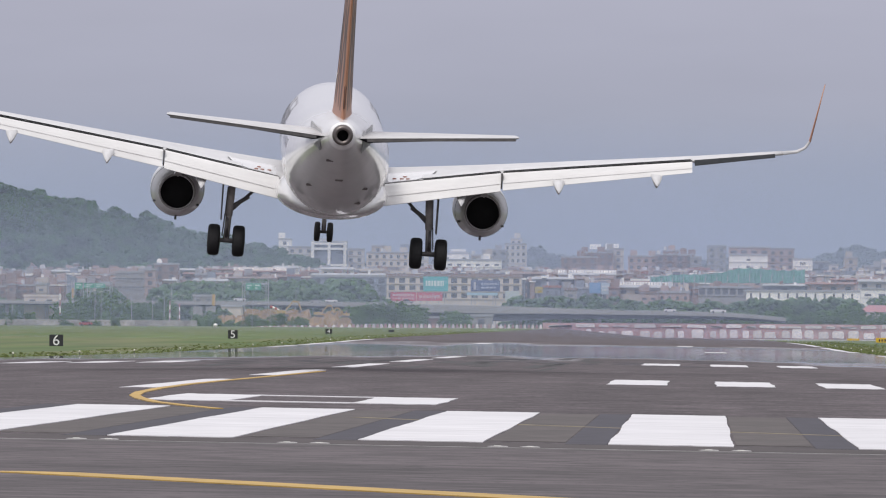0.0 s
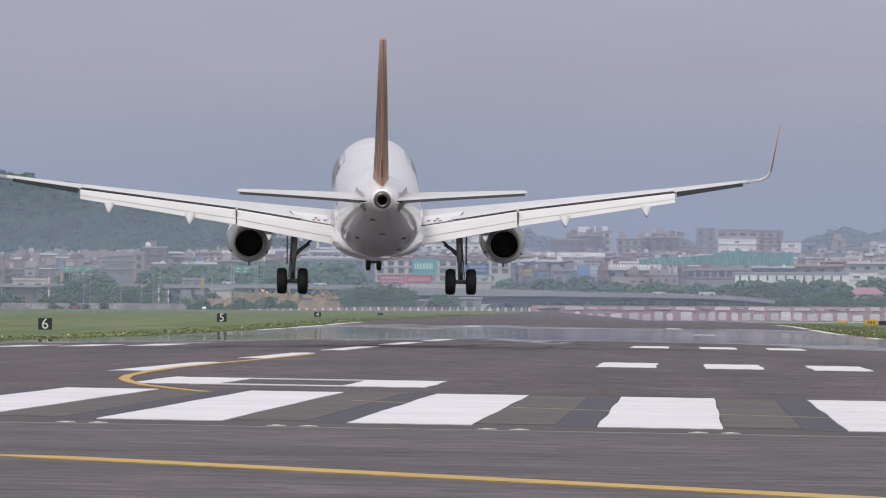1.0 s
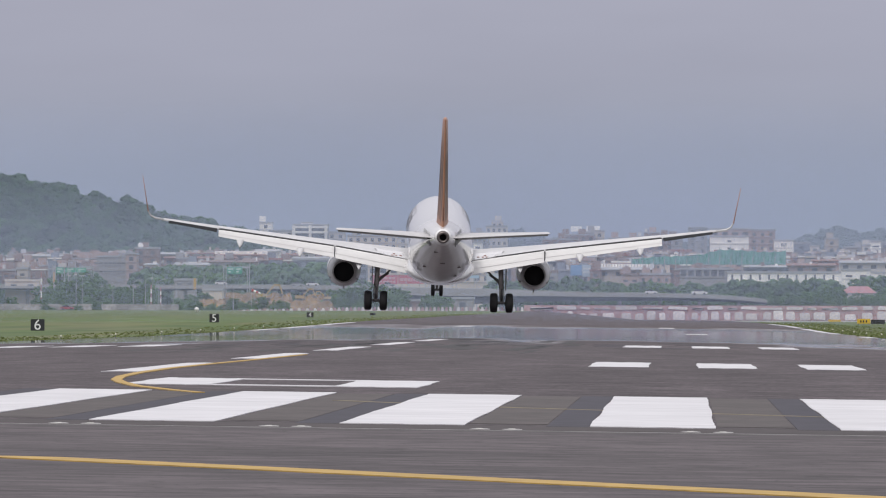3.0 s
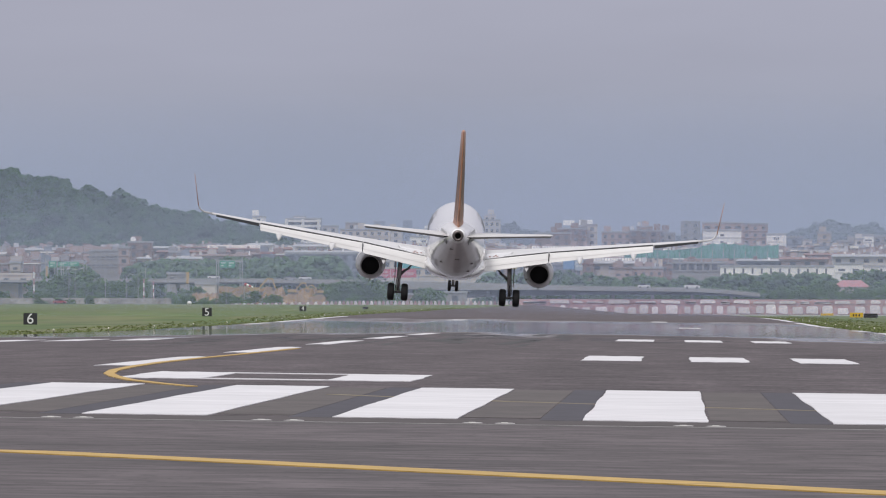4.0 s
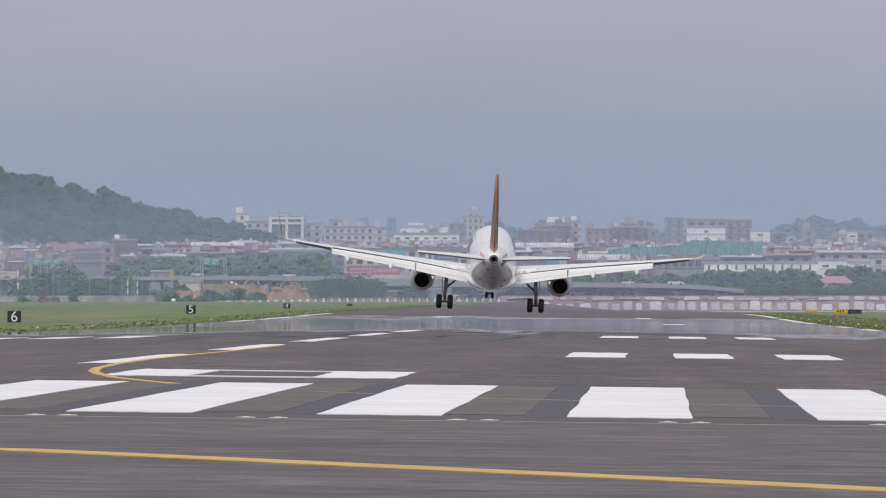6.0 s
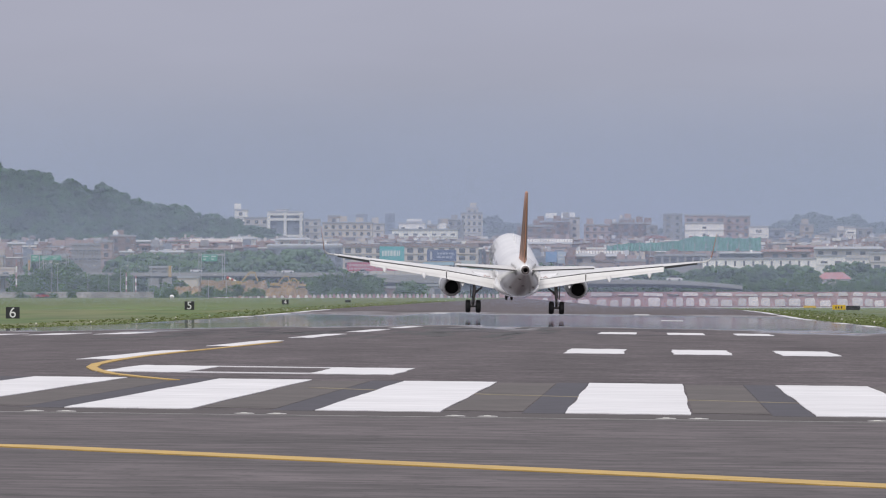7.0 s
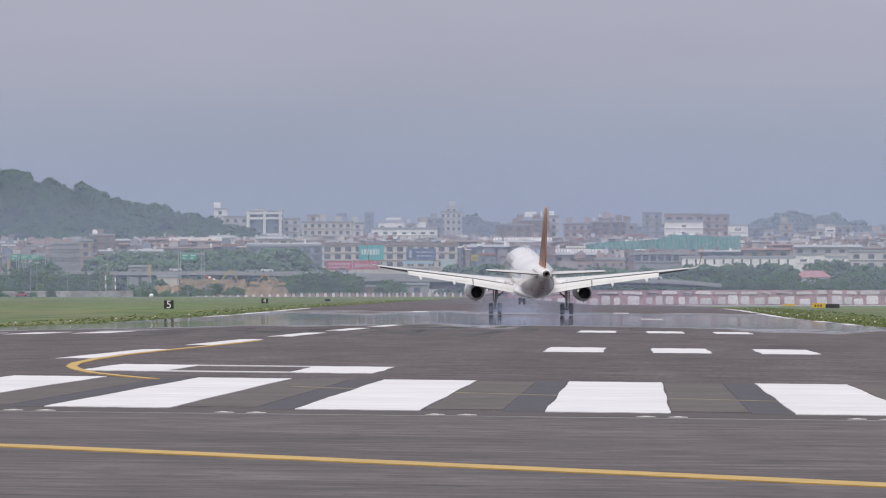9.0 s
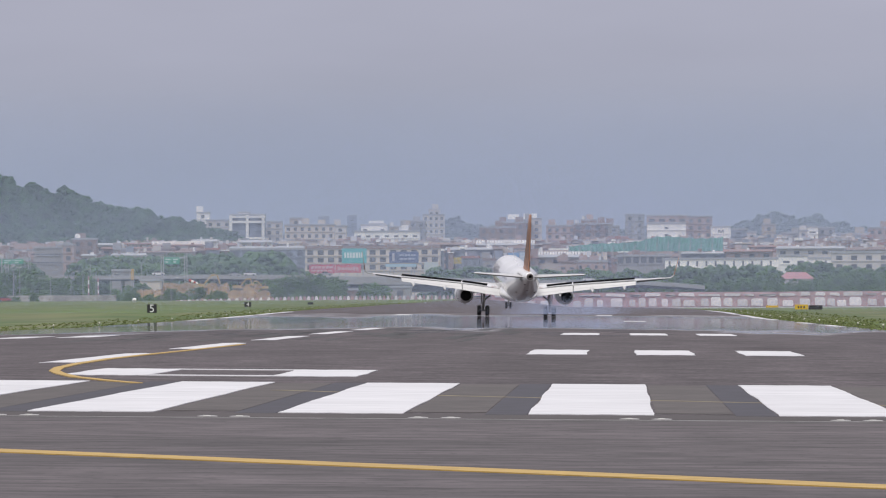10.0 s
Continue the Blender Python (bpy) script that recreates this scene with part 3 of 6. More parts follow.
                rings.append([(s * x, te - off - (p * c) * math.cos(d) - t * c * math.sin(d) * 0.6, z - drop - p * c * math.sin(d) + t * c * math.cos(d)) for p, t in sec])
            fl = P(nm, loft(rings), m, wing, "lowered white flap" if "flap" in nm else "drooped aileron, coloured dark for underside shade", False)
            # gap ahead of it: a near-black strip, the gap's shade as colour
            rings = []
            for i in range(7):
                x = xa + (xb - xa) * i / 6
                le, te, z, th = interp(WING, x)
                g = 0.14 if nm != "aileron" else 0.05
                rings.append([(s * x, te - 0.015, z + 0.024), (s * x, te - 0.05, z + 0.024), (s * x, te - 0.05, z - g), (s * x, te - 0.015, z - g)])
            if "flap" in nm:
                seam = []
                for i in range(7):
                    x = xa + (xb - xa) * i / 6
                    le, te, z, th = interp(WING, x)
                    c = ca + (cb - ca) * i / 6
                    p, d = 0.62, radians(droop)
                    yy, zz = te - off - p * c * math.cos(d) - 0.075 * c * math.sin(d) * 0.6, z - drop - p * c * math.sin(d) + 0.066 * c * math.cos(d)
                    seam.append([(s * x, yy + 0.012, zz + 0.012), (s * x, yy - 0.006, zz + 0.006), (s * x, yy - 0.03, zz - 0.02), (s * x, yy + 0.02, zz - 0.02)])
                P("flap_seam", loft(seam), M_SEAM, wing, "fine grey seam along the flap", False)
            P("spar_gap", loft(rings), M_GAP, wing, "", False)
        # flap end brackets
        for x in (6.32,):
            le, te, z, th = interp(WING, x)
            P("flap_bracket", box(s * x - 0.028, s * x + 0.028, te - 0.55, te + 0.1, z - 0.58, z - 0.02), M_DARKSTEEL, wing, "dark gap bracket between the flaps", False)
        # track fairings
        for x, ln, low in ((4.85, 1.9, 0.26), (8.4, 2.5, 0.0), (12.0, 2.2, 0.0)):
            le, te, z, th = interp(WING, x)
            rings = []
            for k, r in ((0, 0.02), (0.15, 0.12), (0.4, 0.21), (0.7, 0.22), (0.9, 0.12), (1.0, 0.02)):
                y = te + 1.3 - ln * 1.35 * k
                zz = z - 0.28 - (0.50 + low) * k
                rings.append([(s * x + r * a, y, zz + r * b) for a, b in ((-0.95, 0.9), (0.95, 0.9), (0.9, 0.45), (0.42, -0.55), (0.14, -1.05), (-0.14, -1.05), (-0.42, -0.55), (-0.9, 0.45))])
            P("flap_track_fairing", loft(rings), M_WING, wing, "white canoe fairing under the flap")
        # spoilers lie on the upper surface ahead of the flaps
        for k, (xa, xb) in enumerate(((3.4, 6.25), (6.38, 8.14), (8.16, 9.84), (9.86, 11.54), (11.56, 13.25))):
            le, te, z, th = interp(WING, (xa + xb) / 2)
            _, ta, za, tha = interp(WING, xa)
            _, tb, zb, thb = interp(WING, xb)
            c = 0.72
            bm = bmesh.new()
            hy, hz = (ta + tb) / 2 + c + 0.03, (za + zb) / 2 + 0.13
            hinge = Vector((xb - xa, s * (tb - ta), s * (zb - za)))
            turn = math.degrees(math.atan2(hinge.y, hinge.x))
            tilt = -math.degrees(math.asin(hinge.z / hinge.length))
            back = pose(s * (xa + xb) / 2, hy, hz, 0, tilt, turn).inverted()
            pts = []
            for x, t, zz in ((xa, ta, za), (xb, tb, zb)):
                for dy, dz in ((c, 0.13), (0.0, 0.048)):
                    for e in (0.0, 0.02):
                        pts.append(bm.verts.new(back @ Vector((s * x, t + 0.03 + dy, zz + dz + e))))
            for f in ((1, 3, 7, 5), (0, 4, 6, 2), (0, 2, 3, 1), (4, 5, 7, 6), (2, 6, 7, 3), (0, 1, 5, 4)):
                bm.faces.new([pts[i] for i in f])
            bmesh.ops.recalc_face_normals(bm, faces=bm.faces)
            bm.faces.ensure_lookup_table()
            # lower and rear faces take the painted underside shade
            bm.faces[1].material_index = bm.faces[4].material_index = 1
            sp = P("spoiler", bm, [M_WING, M_UNDERSHADE], wing, "hinged grey spoiler panel", False)
            sp.matrix_basis = pose(s * (xa + xb) / 2, hy, hz, 0, tilt, turn)
            SPOILERS.append((sp, s * (xa + xb) / 2, hy, hz, tilt, turn))
        # white root walkway panel with small rust-red marks and a dark outline
        def top_of(x, k):
            le, te, z, th = interp(WING, x)
            c = le - te
            inc = max(-0.02, 0.005 - 0.005 * (x - 1.5))
            t = interp([(0, 0.02), (0.25, 0.20 * th), (0.5, 0.46 * th), (0.75, 0.52 * th)], k)[0]
            return s * x, te + k * c, z + t + k * c * inc
        bm = bmesh.new()
        edge = bmesh.new()
        grid = []
        for i in range(9):
            k = 0.015 + 0.36 * i / 8
            out = 3.15 + 0.75 * (i / 8) ** 0.5
            row = [Vector(top_of(1.75 + (out - 1.75) * j / 4, k)) + Vector((0, 0, 0.016)) for j in range(5)]
            grid.append([bm.verts.new(p) for p in row])
            if i:
                q = last + Vector((s * 0.05, 0, 0.02)), row[4] + Vector((s * 0.05, 0, 0.02))
                edge.faces.new([edge.verts.new(p) for p in (last, row[4], q[1], q[0])])
            last = row[4]
        for a, b in zip(grid, grid[1:]):
            for j in range(4):
                bm.faces.new((a[j], a[j + 1], b[j + 1], b[j]))
        panel = P("root_panel", bm, M_PAINT, wing, "bright white walkway panel at the wing root")
        part("panel_outline", edge, M_DARKSTEEL, panel)
        for x, k in ((2.35, 0.16), (2.62, 0.12), (2.85, 0.09), (2.75, 0.21)):
            px, py, pz = top_of(x, k)
            part("walkway_mark", box(px - 0.07, px + 0.07, py - 0.16, py + 0.16, pz - 0.02, pz + 0.035), M_SPOT, panel)
        # engine
        ex, ez = s * 5.75, 2.19
        rings = [ring(ex, y, ez + dz, r, r, 36) for y, r, dz in ((5.9, 0.78, 0), (6.25, 0.87, 0), (5.9, 0.97, 0), (5.0, 1.04, 0), (3.4, 1.03, 0), (2.2, 0.96, 0.02), (1.3, 0.84, 0.03), (0.55, 0.68, 0.03), (0.55, 0.625, 0.03), (1.2, 0.60, 0.03))]
        eng = P("engine", loft(rings, caps=False), M_NACELLE, plane, "pale grey engine nacelle with black exhaust bore")
        P("exhaust_bore", loft([ring(ex, 0.80, ez + 0.03, 0.62, 0.62, 28), ring(ex, 1.6, ez + 0.03, 0.56, 0.56, 28)]), M_HOLE, eng)
        P("exhaust_lip", loft([ring(ex, y, ez + 0.05, r, r, 36) for y, r in ((0.62, 0.70), (0.46, 0.665), (0.46, 0.625), (0.9, 0.615))], caps=False), M_LIP, eng, "pale metal exhaust lip")
        P("fan_face", loft([ring(ex, 5.3, ez, 0.85, 0.85, 28), ring(ex, 5.2, ez, 0.85, 0.85, 28)]), M_DARKSTEEL, eng)
        P("cowl_seam", loft([ring(ex, y, ez + 0.01, r, r, 36) for y, r in ((2.62, 1.0), (2.6, 1.003), (2.55, 0.998), (2.53, 0.99))], caps=False), M_DARKSTEEL, eng)
        rings = []
        for y, w, z0, z1 in ((5.2, 0.05, 3.4, 3.62), (4.0, 0.2, 3.3, 3.75), (2.0, 0.22, 3.2, 3.6), (0.4, 0.16, 2.85, 3.45), (-0.5, 0.04, 3.15, 3.4)):
            rings.append([(ex - w, y, z0), (ex + w, y, z0), (ex + w, y, z1), (ex - w, y, z1)])
        P("pylon", loft(rings), M_PAINT, eng, "white engine pylon", False)
        P("nozzle_fairing", loft([[(ex - 0.18, 0.5, ez + 0.95), (ex + 0.18, 0.5, ez + 0.95), (ex, 0.5, ez + 0.60)], [(ex - 0.1, 1.4, ez + 1.0), (ex + 0.1, 1.4, ez + 1.0), (ex, 1.4, ez + 0.8)]]), M_PAINT, eng, "white triangular fairing", False)
        for a in (205, 330):
            c, d = math.cos(radians(a)), math.sin(radians(a))
            P("cowl_strake", box(ex + 0.93 * c - 0.05, ex + 0.93 * c + 0.05, 1.5, 2.1, ez + 0.93 * d - 0.03, ez + 0.93 * d + 0.03, None, 0.01), M_DARKSTEEL, eng, "", False)
        P("drain_mast", box(ex - 0.04, ex + 0.04, 2.0, 2.3, ez - 1.08, ez - 0.85), M_DARKSTEEL, eng, "", False)
        # main gear
        gx = s * 3.795
        leg = P("main_gear_leg", rod((gx - s * 0.12, 0.05, 3.15), (gx, 0.0, 0.62), 0.115), M_STEEL, plane, "grey steel main gear leg")
        part("strut_sleeve", rod((gx - s * 0.08, 0.03, 2.6), (gx - s * 0.03, 0.0, 1.5), 0.15, 12), M_STEEL, leg, "", True)
        part("oleo", rod((gx - s * 0.02, 0, 1.5), (gx, 0, 0.7), 0.085, 12), M_STEEL, leg, "", True)
        part("torque_link", rod((gx, -0.22, 1.45), (gx, -0.42, 1.05), 0.05, 8, rod((gx, -0.42, 1.05), (gx, -0.12, 0.72), 0.05, 8)), M_DARKSTEEL, leg)
        part("side_brace", rod((gx - s * 0.15, 0, 1.75), (gx - s * 1.35, 0.1, 2.95), 0.06, 10, rod((gx - s * 0.12, 0, 1.85), (gx - s * 0.75, 0.05, 2.28), 0.08, 10)), M_DARKSTEEL, leg, "dark diagonal brace")
        part("gear_door", box(gx + s * 0.24 - 0.03, gx + s * 0.24 + 0.03, -0.45, 0.45, 1.35, 2.9, None, 0.02), M_DARKSTEEL, leg, "gear leg door")
        part("axle", rod((gx - 0.5, 0, 0.58), (gx + 0.5, 0, 0.58), 0.09), M_DARKSTEEL, leg)
        part("brake_hose", rod((gx + s * 0.1, -0.16, 1.6), (gx + s * 0.16, -0.1, 0.75), 0.025, 6), M_DARKSTEEL, leg)
        for dx in (-0.465, 0.465):
            tyre(gx + dx, 0, 0.585, 0.585, 0.23, plane)
    # nose gear
    nose = P("nose_gear_leg", rod((0, 12.7, 2.4), (0, 12.64, 0.42), 0.09), M_STEEL, plane, "grey steel nose gear leg")
    part("oleo", rod((0, 12.66, 1.2), (0, 12.64, 0.42), 0.06), M_STEEL, nose, "", True)
    part("drag_brace", rod((0, 12.6, 1.3), (0, 11.7, 2.2), 0.06), M_DARKSTEEL, nose)
    part("axle", rod((-0.28, 12.64, 0.40), (0.28, 12.64, 0.40), 0.06), M_DARKSTEEL, nose)
    for dx in (-0.25, 0.25):
        tyre(dx, 12.64, 0.40, 0.385, 0.115, plane)
    for s in (1, -1):
        P("nose_gear_door", box(s * 0.42 - 0.015, s * 0.42 + 0.015, 11.6, 12.9, 1.55, 2.25, None, 0.01), M_PAINT, plane, "", False)
    # side livery: plain dark strokes in the place of the airline's name, windows and doors
    for s in (1, -1):
        rnd = random.Random(11)
        for i in range(9):
            y = 4.2 + i * 0.92
            hull_mark(hull, s, y, y + rnd.uniform(0.25, 0.5), 4.3 - (0.45 if i % 3 == 0 else 0), 5.35 + (0.35 if i % 2 else 0), M_DECAL, "livery_stroke")
        for i in range(31):
            y = -8.6 + i * 0.62
            if -1 < y < 0.4:
                continue
            hull_mark(hull, s, y, y + 0.24, 4.62, 4.95, M_GLASS, "cabin_window", 0.006)
        for y in (-10.6, 12.2):
            hull_mark(hull, s, y, y + 0.04, 3.7, 5.5, M_DECAL, "door_seam", 0.004)
            hull_mark(hull, s, y + 0.85, y + 0.89, 3.7, 5.5, M_DECAL, "door_seam", 0.004)
    # small dark vents beneath the tail
    for x, y, z0 in ((-0.95, -12.5, 0), (1.0, -12.3, 0), (0.05, -14.6, 0), (-0.35, -16.8, 0), (0.8, -10.5, 0)):
        w, h, z = interp(HULL, y)
        zz = z - h * math.sqrt(max(0.05, 1 - (x / w) ** 2))
        P("belly_vent", box(x - 0.14, x + 0.14, y - 0.12, y + 0.12, zz - 0.025, zz + 0.06, None, 0.02), M_NOZZLE, hull, "", False)
    return plane


def tyre(x, y, z, r, hw, plane):
    rings = []
    for dx, rr in ((-hw, 0.55), (-hw * 0.98, 0.8), (-hw * 0.8, 0.95), (-hw * 0.45, 1.0), (hw * 0.45, 1.0), (hw * 0.8, 0.95), (hw * 0.98, 0.8), (hw, 0.55)):
        rings.append(ring(x + dx, y, z, rr * r, rr * r, 32, "x"))
    w = thing("wheel", "", "")
    w.parent = plane
    part("tyre", loft(rings), M_TYRE, w, "black rubber tyre", True)
    part("rim", loft([ring(x + d, y, z, 0.53 * r * k, 0.53 * r * k, 20, "x") for d, k in ((-hw - 0.01, 0.8), (-hw + 0.03, 1), (hw - 0.03, 1), (hw + 0.01, 0.8))]), M_DARKSTEEL, w, "dark wheel rim")


def hull_mark(hull, s, y0, y1, z0, z1, m, name, lift=0.012):
    """A thin panel that hugs the side of the fuselage."""
    bm = bmesh.new()
    prev = None
    for i in range(5):
        z = z0 + (z1 - z0) * i / 4
        row = []
        for y in (y0, y1):
            w, h, c = interp(HULL, y)
            row.append(bm.verts.new((s * (w + lift) * math.sqrt(max(0, 1 - ((z - c) / (h + lift)) ** 2)), y, z)))
        if prev:
            bm.faces.new((prev[0], prev[1], row[1], row[0]))
        prev = row
    part(name, bm, m, hull)


SPOILERS, WINGS = [], []
plane = airliner()

# time, y, x, z, pitch, bank, heading to the left
FLIGHT = [
    (0, 319.7, -14.08, 3.84, 4.05, 3.55, 3.36),
    (0.5, 352.2, -14.19, 2.83, 5.10, 1.54, 2.96),
    (1, 384.7, -14.15, 2.13, 5.05, 0.09, 2.76),
    (1.5, 417.3, -14.20, 1.68, 4.85, -0.55, 2.70),
    (2, 449.9, -14.40, 1.38, 4.80, -0.11, 2.49),
    (2.5, 482.5, -14.59, 1.29, 4.54, 0.40, 2.30),
    (4, 580.4, -15.14, 1.41, 3.75, 3.10, 1.75),
    (4.5, 613.1, -15.33, 1.28, 4.05, 4.35, 1.35),
    (5, 645.9, -15.31, 1.06, 3.85, 5.30, 1.02),
    (5.5, 678.6, -14.79, 0.85, 4.00, 4.06, 1.10),
    (7, 777.0, -13.05, -0.17, 5.40, 1.19, 3.50),
    (7.5, 809.9, -12.46, -0.37, 5.20, 0.76, 4.80),
    (8, 842.8, -11.87, -0.49, 5.25, 0.34, 5.20),
    (8.5, 875.7, -11.50, -0.62, 5.00, 0.31, 5.35),
    (9, 908.6, -11.33, -0.69, 4.44, 0.55, 5.25),
    (9.5, 941.5, -11.43, -0.76, 3.95, 0.75, 5.20),
    (10, 974.5, -11.90, -0.79, 3.80, 1.20, 4.95),
]


def smoke_puff(seed):
    """Tyre smoke: a loose cloud of tiny flecks."""
    r = np.random.RandomState(seed)
    n = 17000
    c = r.normal(size=(n, 3)) * np.array([2.1, 3.0, 0.75])
    c += 0.35 * np.sin(c[:, [1, 2, 0]] * 2.1 + seed)
    c[:, 2] = np.abs(c[:, 2])
    a = r.normal(size=(n, 3, 3)) * 0.0098
    v = (c[:, None, :] + a).reshape(-1, 3)
    me = bpy.data.meshes.new("smoke")
    me.from_pydata(v.tolist(), [], np.arange(3 * n).reshape(-1, 3).tolist())
    me.materials.append(M_SMOKE)
    return me


M_SMOKE = mat("tyre_smoke", (0.50, 0.58, 0.82), 0.95)
SMOKE = []
for k, (t0, side) in enumerate(((8.15, -1), (8.3, -1), (8.45, -1), (8.75, 1), (8.95, 1), (9.2, 1))):
    puff = tagged(new("tyre_smoke", smoke_puff(k)), "thin bluish tyre smoke drifting over the runway", "smoke", "puffs of tyre smoke")
    SMOKE.append((puff, t0, side))


def motions():
    for puff, t0, side in SMOKE:
        _, y, x, z, *_ = [a + (b - a) * ((t0 - 8) % 0.5) / 0.5 for a, b in zip(*[r for r in zip(FLIGHT, FLIGHT[1:]) if r[0][0] <= t0 < r[1][0]][0])]
        x += side * 3.8
        low, at0 = pose(x, y, z - 4), pose(x, y, z - 1.2)
        rows = [(0, low), (t0 - 0.15, low), (t0 + 0.05, at0)]
        for q in (0.4, 0.9, 1.6):
            if t0 + q < 9.95:
                rows.append((t0 + q, pose(x + 4.2 * q, y + 20 * q, z + 0.25 * min(q, 1.0) - 0.1, 0, 0, 12 * q)))
        q = 10 - t0
        rows.append((10, pose(x + 4.2 * q, y + 20 * q, z + 0.15, 0, 0, 12 * q)))
        walk(puff, rows)
    walk(plane, [(t, pose(x, y, z, p, b, h)) for t, y, x, z, p, b, h in FLIGHT])
    # the wings flex down as their lift is lost
    for wing, s in WINGS:
        root = pose(s * 1.6, 0, 3.06)
        walk(wing, [(t, root @ pose(0, 0, 0, 0, s * a) @ root.inverted()) for t, a in ((0, 0), (4, 0.2), (7, 0.5), (9, 0.7), (9.5, 1.4), (10, 2.4))])
    for sp, x, y, z, tilt, turn in SPOILERS:
        walk(sp, [(t, pose(x, y, z, -a, tilt, turn)) for t, a in ((0, 0), (9.1, 0), (9.3, 7), (9.5, 18), (9.8, 28), (10, 28))])


# ---- the distance: a hazy city below wooded hills ----
def at_px(px, py, d):
    """A place at the distance d; px, py are bearings counted from 1161 left of and 523 above the runway's far end."""
    return spot(px - 1161, 523 - py, d)


WALLS = {k: mat("facade_" + k, c, 0.85, grain=0.07, size=1.5, stain=0.14, stain_size=9.0, piece=0.06) for k, c in
         dict(beige=(0.47, 0.42, 0.39), pale=(0.60, 0.57, 0.56), white=(0.90, 0.88, 0.86), brown=(0.29, 0.22, 0.205), grey=(0.34, 0.335, 0.35),
              blue=(0.25, 0.28, 0.345), pink=(0.44, 0.345, 0.335), cream=(0.62, 0.56, 0.51)).items()}
M_PANE = mat("far_window", (0.11, 0.12, 0.14), 0.35, grain=0.1, size=2.0, piece=0.22)
M_ROOF = mat("flat_roof", (0.40, 0.41, 0.45), 0.8, grain=0.15, size=3.0, piece=0.1)
M_REDROOF = mat("red_roof", (0.36, 0.19, 0.17), 0.8, grain=0.15, size=2.0)
M_TANK = mat("roof_tank_steel", (0.62, 0.63, 0.66), 0.5, 0.2, grain=0.1, size=1.0)
M_CONC = mat("concrete", (0.36, 0.36, 0.38), 0.85, grain=0.1, size=1.0, stain=0.15, stain_size=12)
M_POLE = mat("galvanised_pole", (0.42, 0.43, 0.46), 0.6, 0.2)
FLOOR_Z = -2.6
_cubes = {}


def shared_box(w, h, t, material):
    key = (round(w, 2), round(h, 2), round(t, 2), material.name)
    if key not in _cubes:
        me = bpy.data.meshes.new("piece")
        bm = box(-w / 2, w / 2, -t, 0, 0, h)
        bm.to_mesh(me)
        bm.free()
        me.materials.append(material)
        _cubes[key] = me
    return _cubes[key]


def building(px0, px1, ytop, d, wall="beige", rows=4, col=3.4, depth=14, label="", floor_h=3.3, base=None, win_w=0.5, win_h=0.5, roof=None, tank=0, band=True, group="", slab=0.7):
    """A house block: wall, roof slab with parapet, a ledge for each storey, and panes set between them."""
    x0, _, z1 = at_px(px0, ytop, d)
    x1, _, _ = at_px(px1, ytop, d)
    z0 = FLOOR_Z if base is None else at_px(px0, base, d)[2]
    w, h = x1 - x0, z1 - z0
    b = thing("building", label or f"hazy {wall} concrete building in the distant city", "building", pose((x0 + x1) / 2, d, z0), group)
    part("wall", box(-w / 2, w / 2, 0, depth, 0, h), WALLS[wall], b)
    part("roof", box(-w / 2 - 0.25, w / 2 + 0.25, -0.35, depth + 0.25, h, h + slab), roof or M_ROOF, b)
    n = max(1, int(w / col))
    pane = shared_box(col * win_w, floor_h * win_h, 0.05, M_PANE)
    for r in range(rows):
        z = h - (r + 1) * floor_h + floor_h * 0.22
        if z < 0.5:
            break
        if band:
            o = new("ledge", shared_box(w, 0.3, 0.35, WALLS[wall]))
            o.parent, o.matrix_basis = b, pose(0, 0, z - 0.55)
        for c in range(n):
            o = new("window", pane)
            o.parent, o.matrix_basis = b, pose(-w / 2 + (c + 0.5) * w / n, -0.02, z)
    rnd = random.Random(int(px0 * 7 + d))
    for k in range(tank):
        x = rnd.uniform(-w / 2 + 1, w / 2 - 1)
        if k % 2:
            part("roof_tank", loft([ring(x, 4, z, 0.9, 0.9, 10, "z") for z in (h + 0.7, h + 2.4)]), M_TANK, b, "pale steel roof tank")
        else:
            part("roof_hut", box(x - 1.6 - 0.1 * k, x + 1.6 + 0.07 * k, 2 + 0.37 * k, 6 + 0.31 * k, h + 0.6, h + 2.6 + rnd.random()), WALLS[wall], b, "small roof hut")
    return b


def ico_template():
    bm = bmesh.new()
    bmesh.ops.create_icosphere(bm, subdivisions=1, radius=1)
    v = np.array([x.co[:] for x in bm.verts])
    f = np.array([[x.index for x in t.verts] for t in bm.faces])
    bm.free()
    return v, f


ICO_V, ICO_F = ico_template()


def clumps_mesh(name, centres, radii, seed, squash=0.8, material=None):
    """One mesh of many small uneven leaf clumps."""
    r = np.random.RandomState(seed)
    n = len(centres)
    v = ICO_V[None] * (0.7 + 0.6 * r.rand(n, len(ICO_V), 1)) * np.asarray(radii)[:, None, None]
    v[:, :, 2] *= squash
    v = v + np.asarray(centres)[:, None, :]
    f = (ICO_F[None] + (np.arange(n) * len(ICO_V))[:, None, None]).reshape(-1, 3)
    me = bpy.data.meshes.new(name)
    me.from_pydata(v.reshape(-1, 3).tolist(), [], f.tolist())
    me.materials.append(material)
    return me


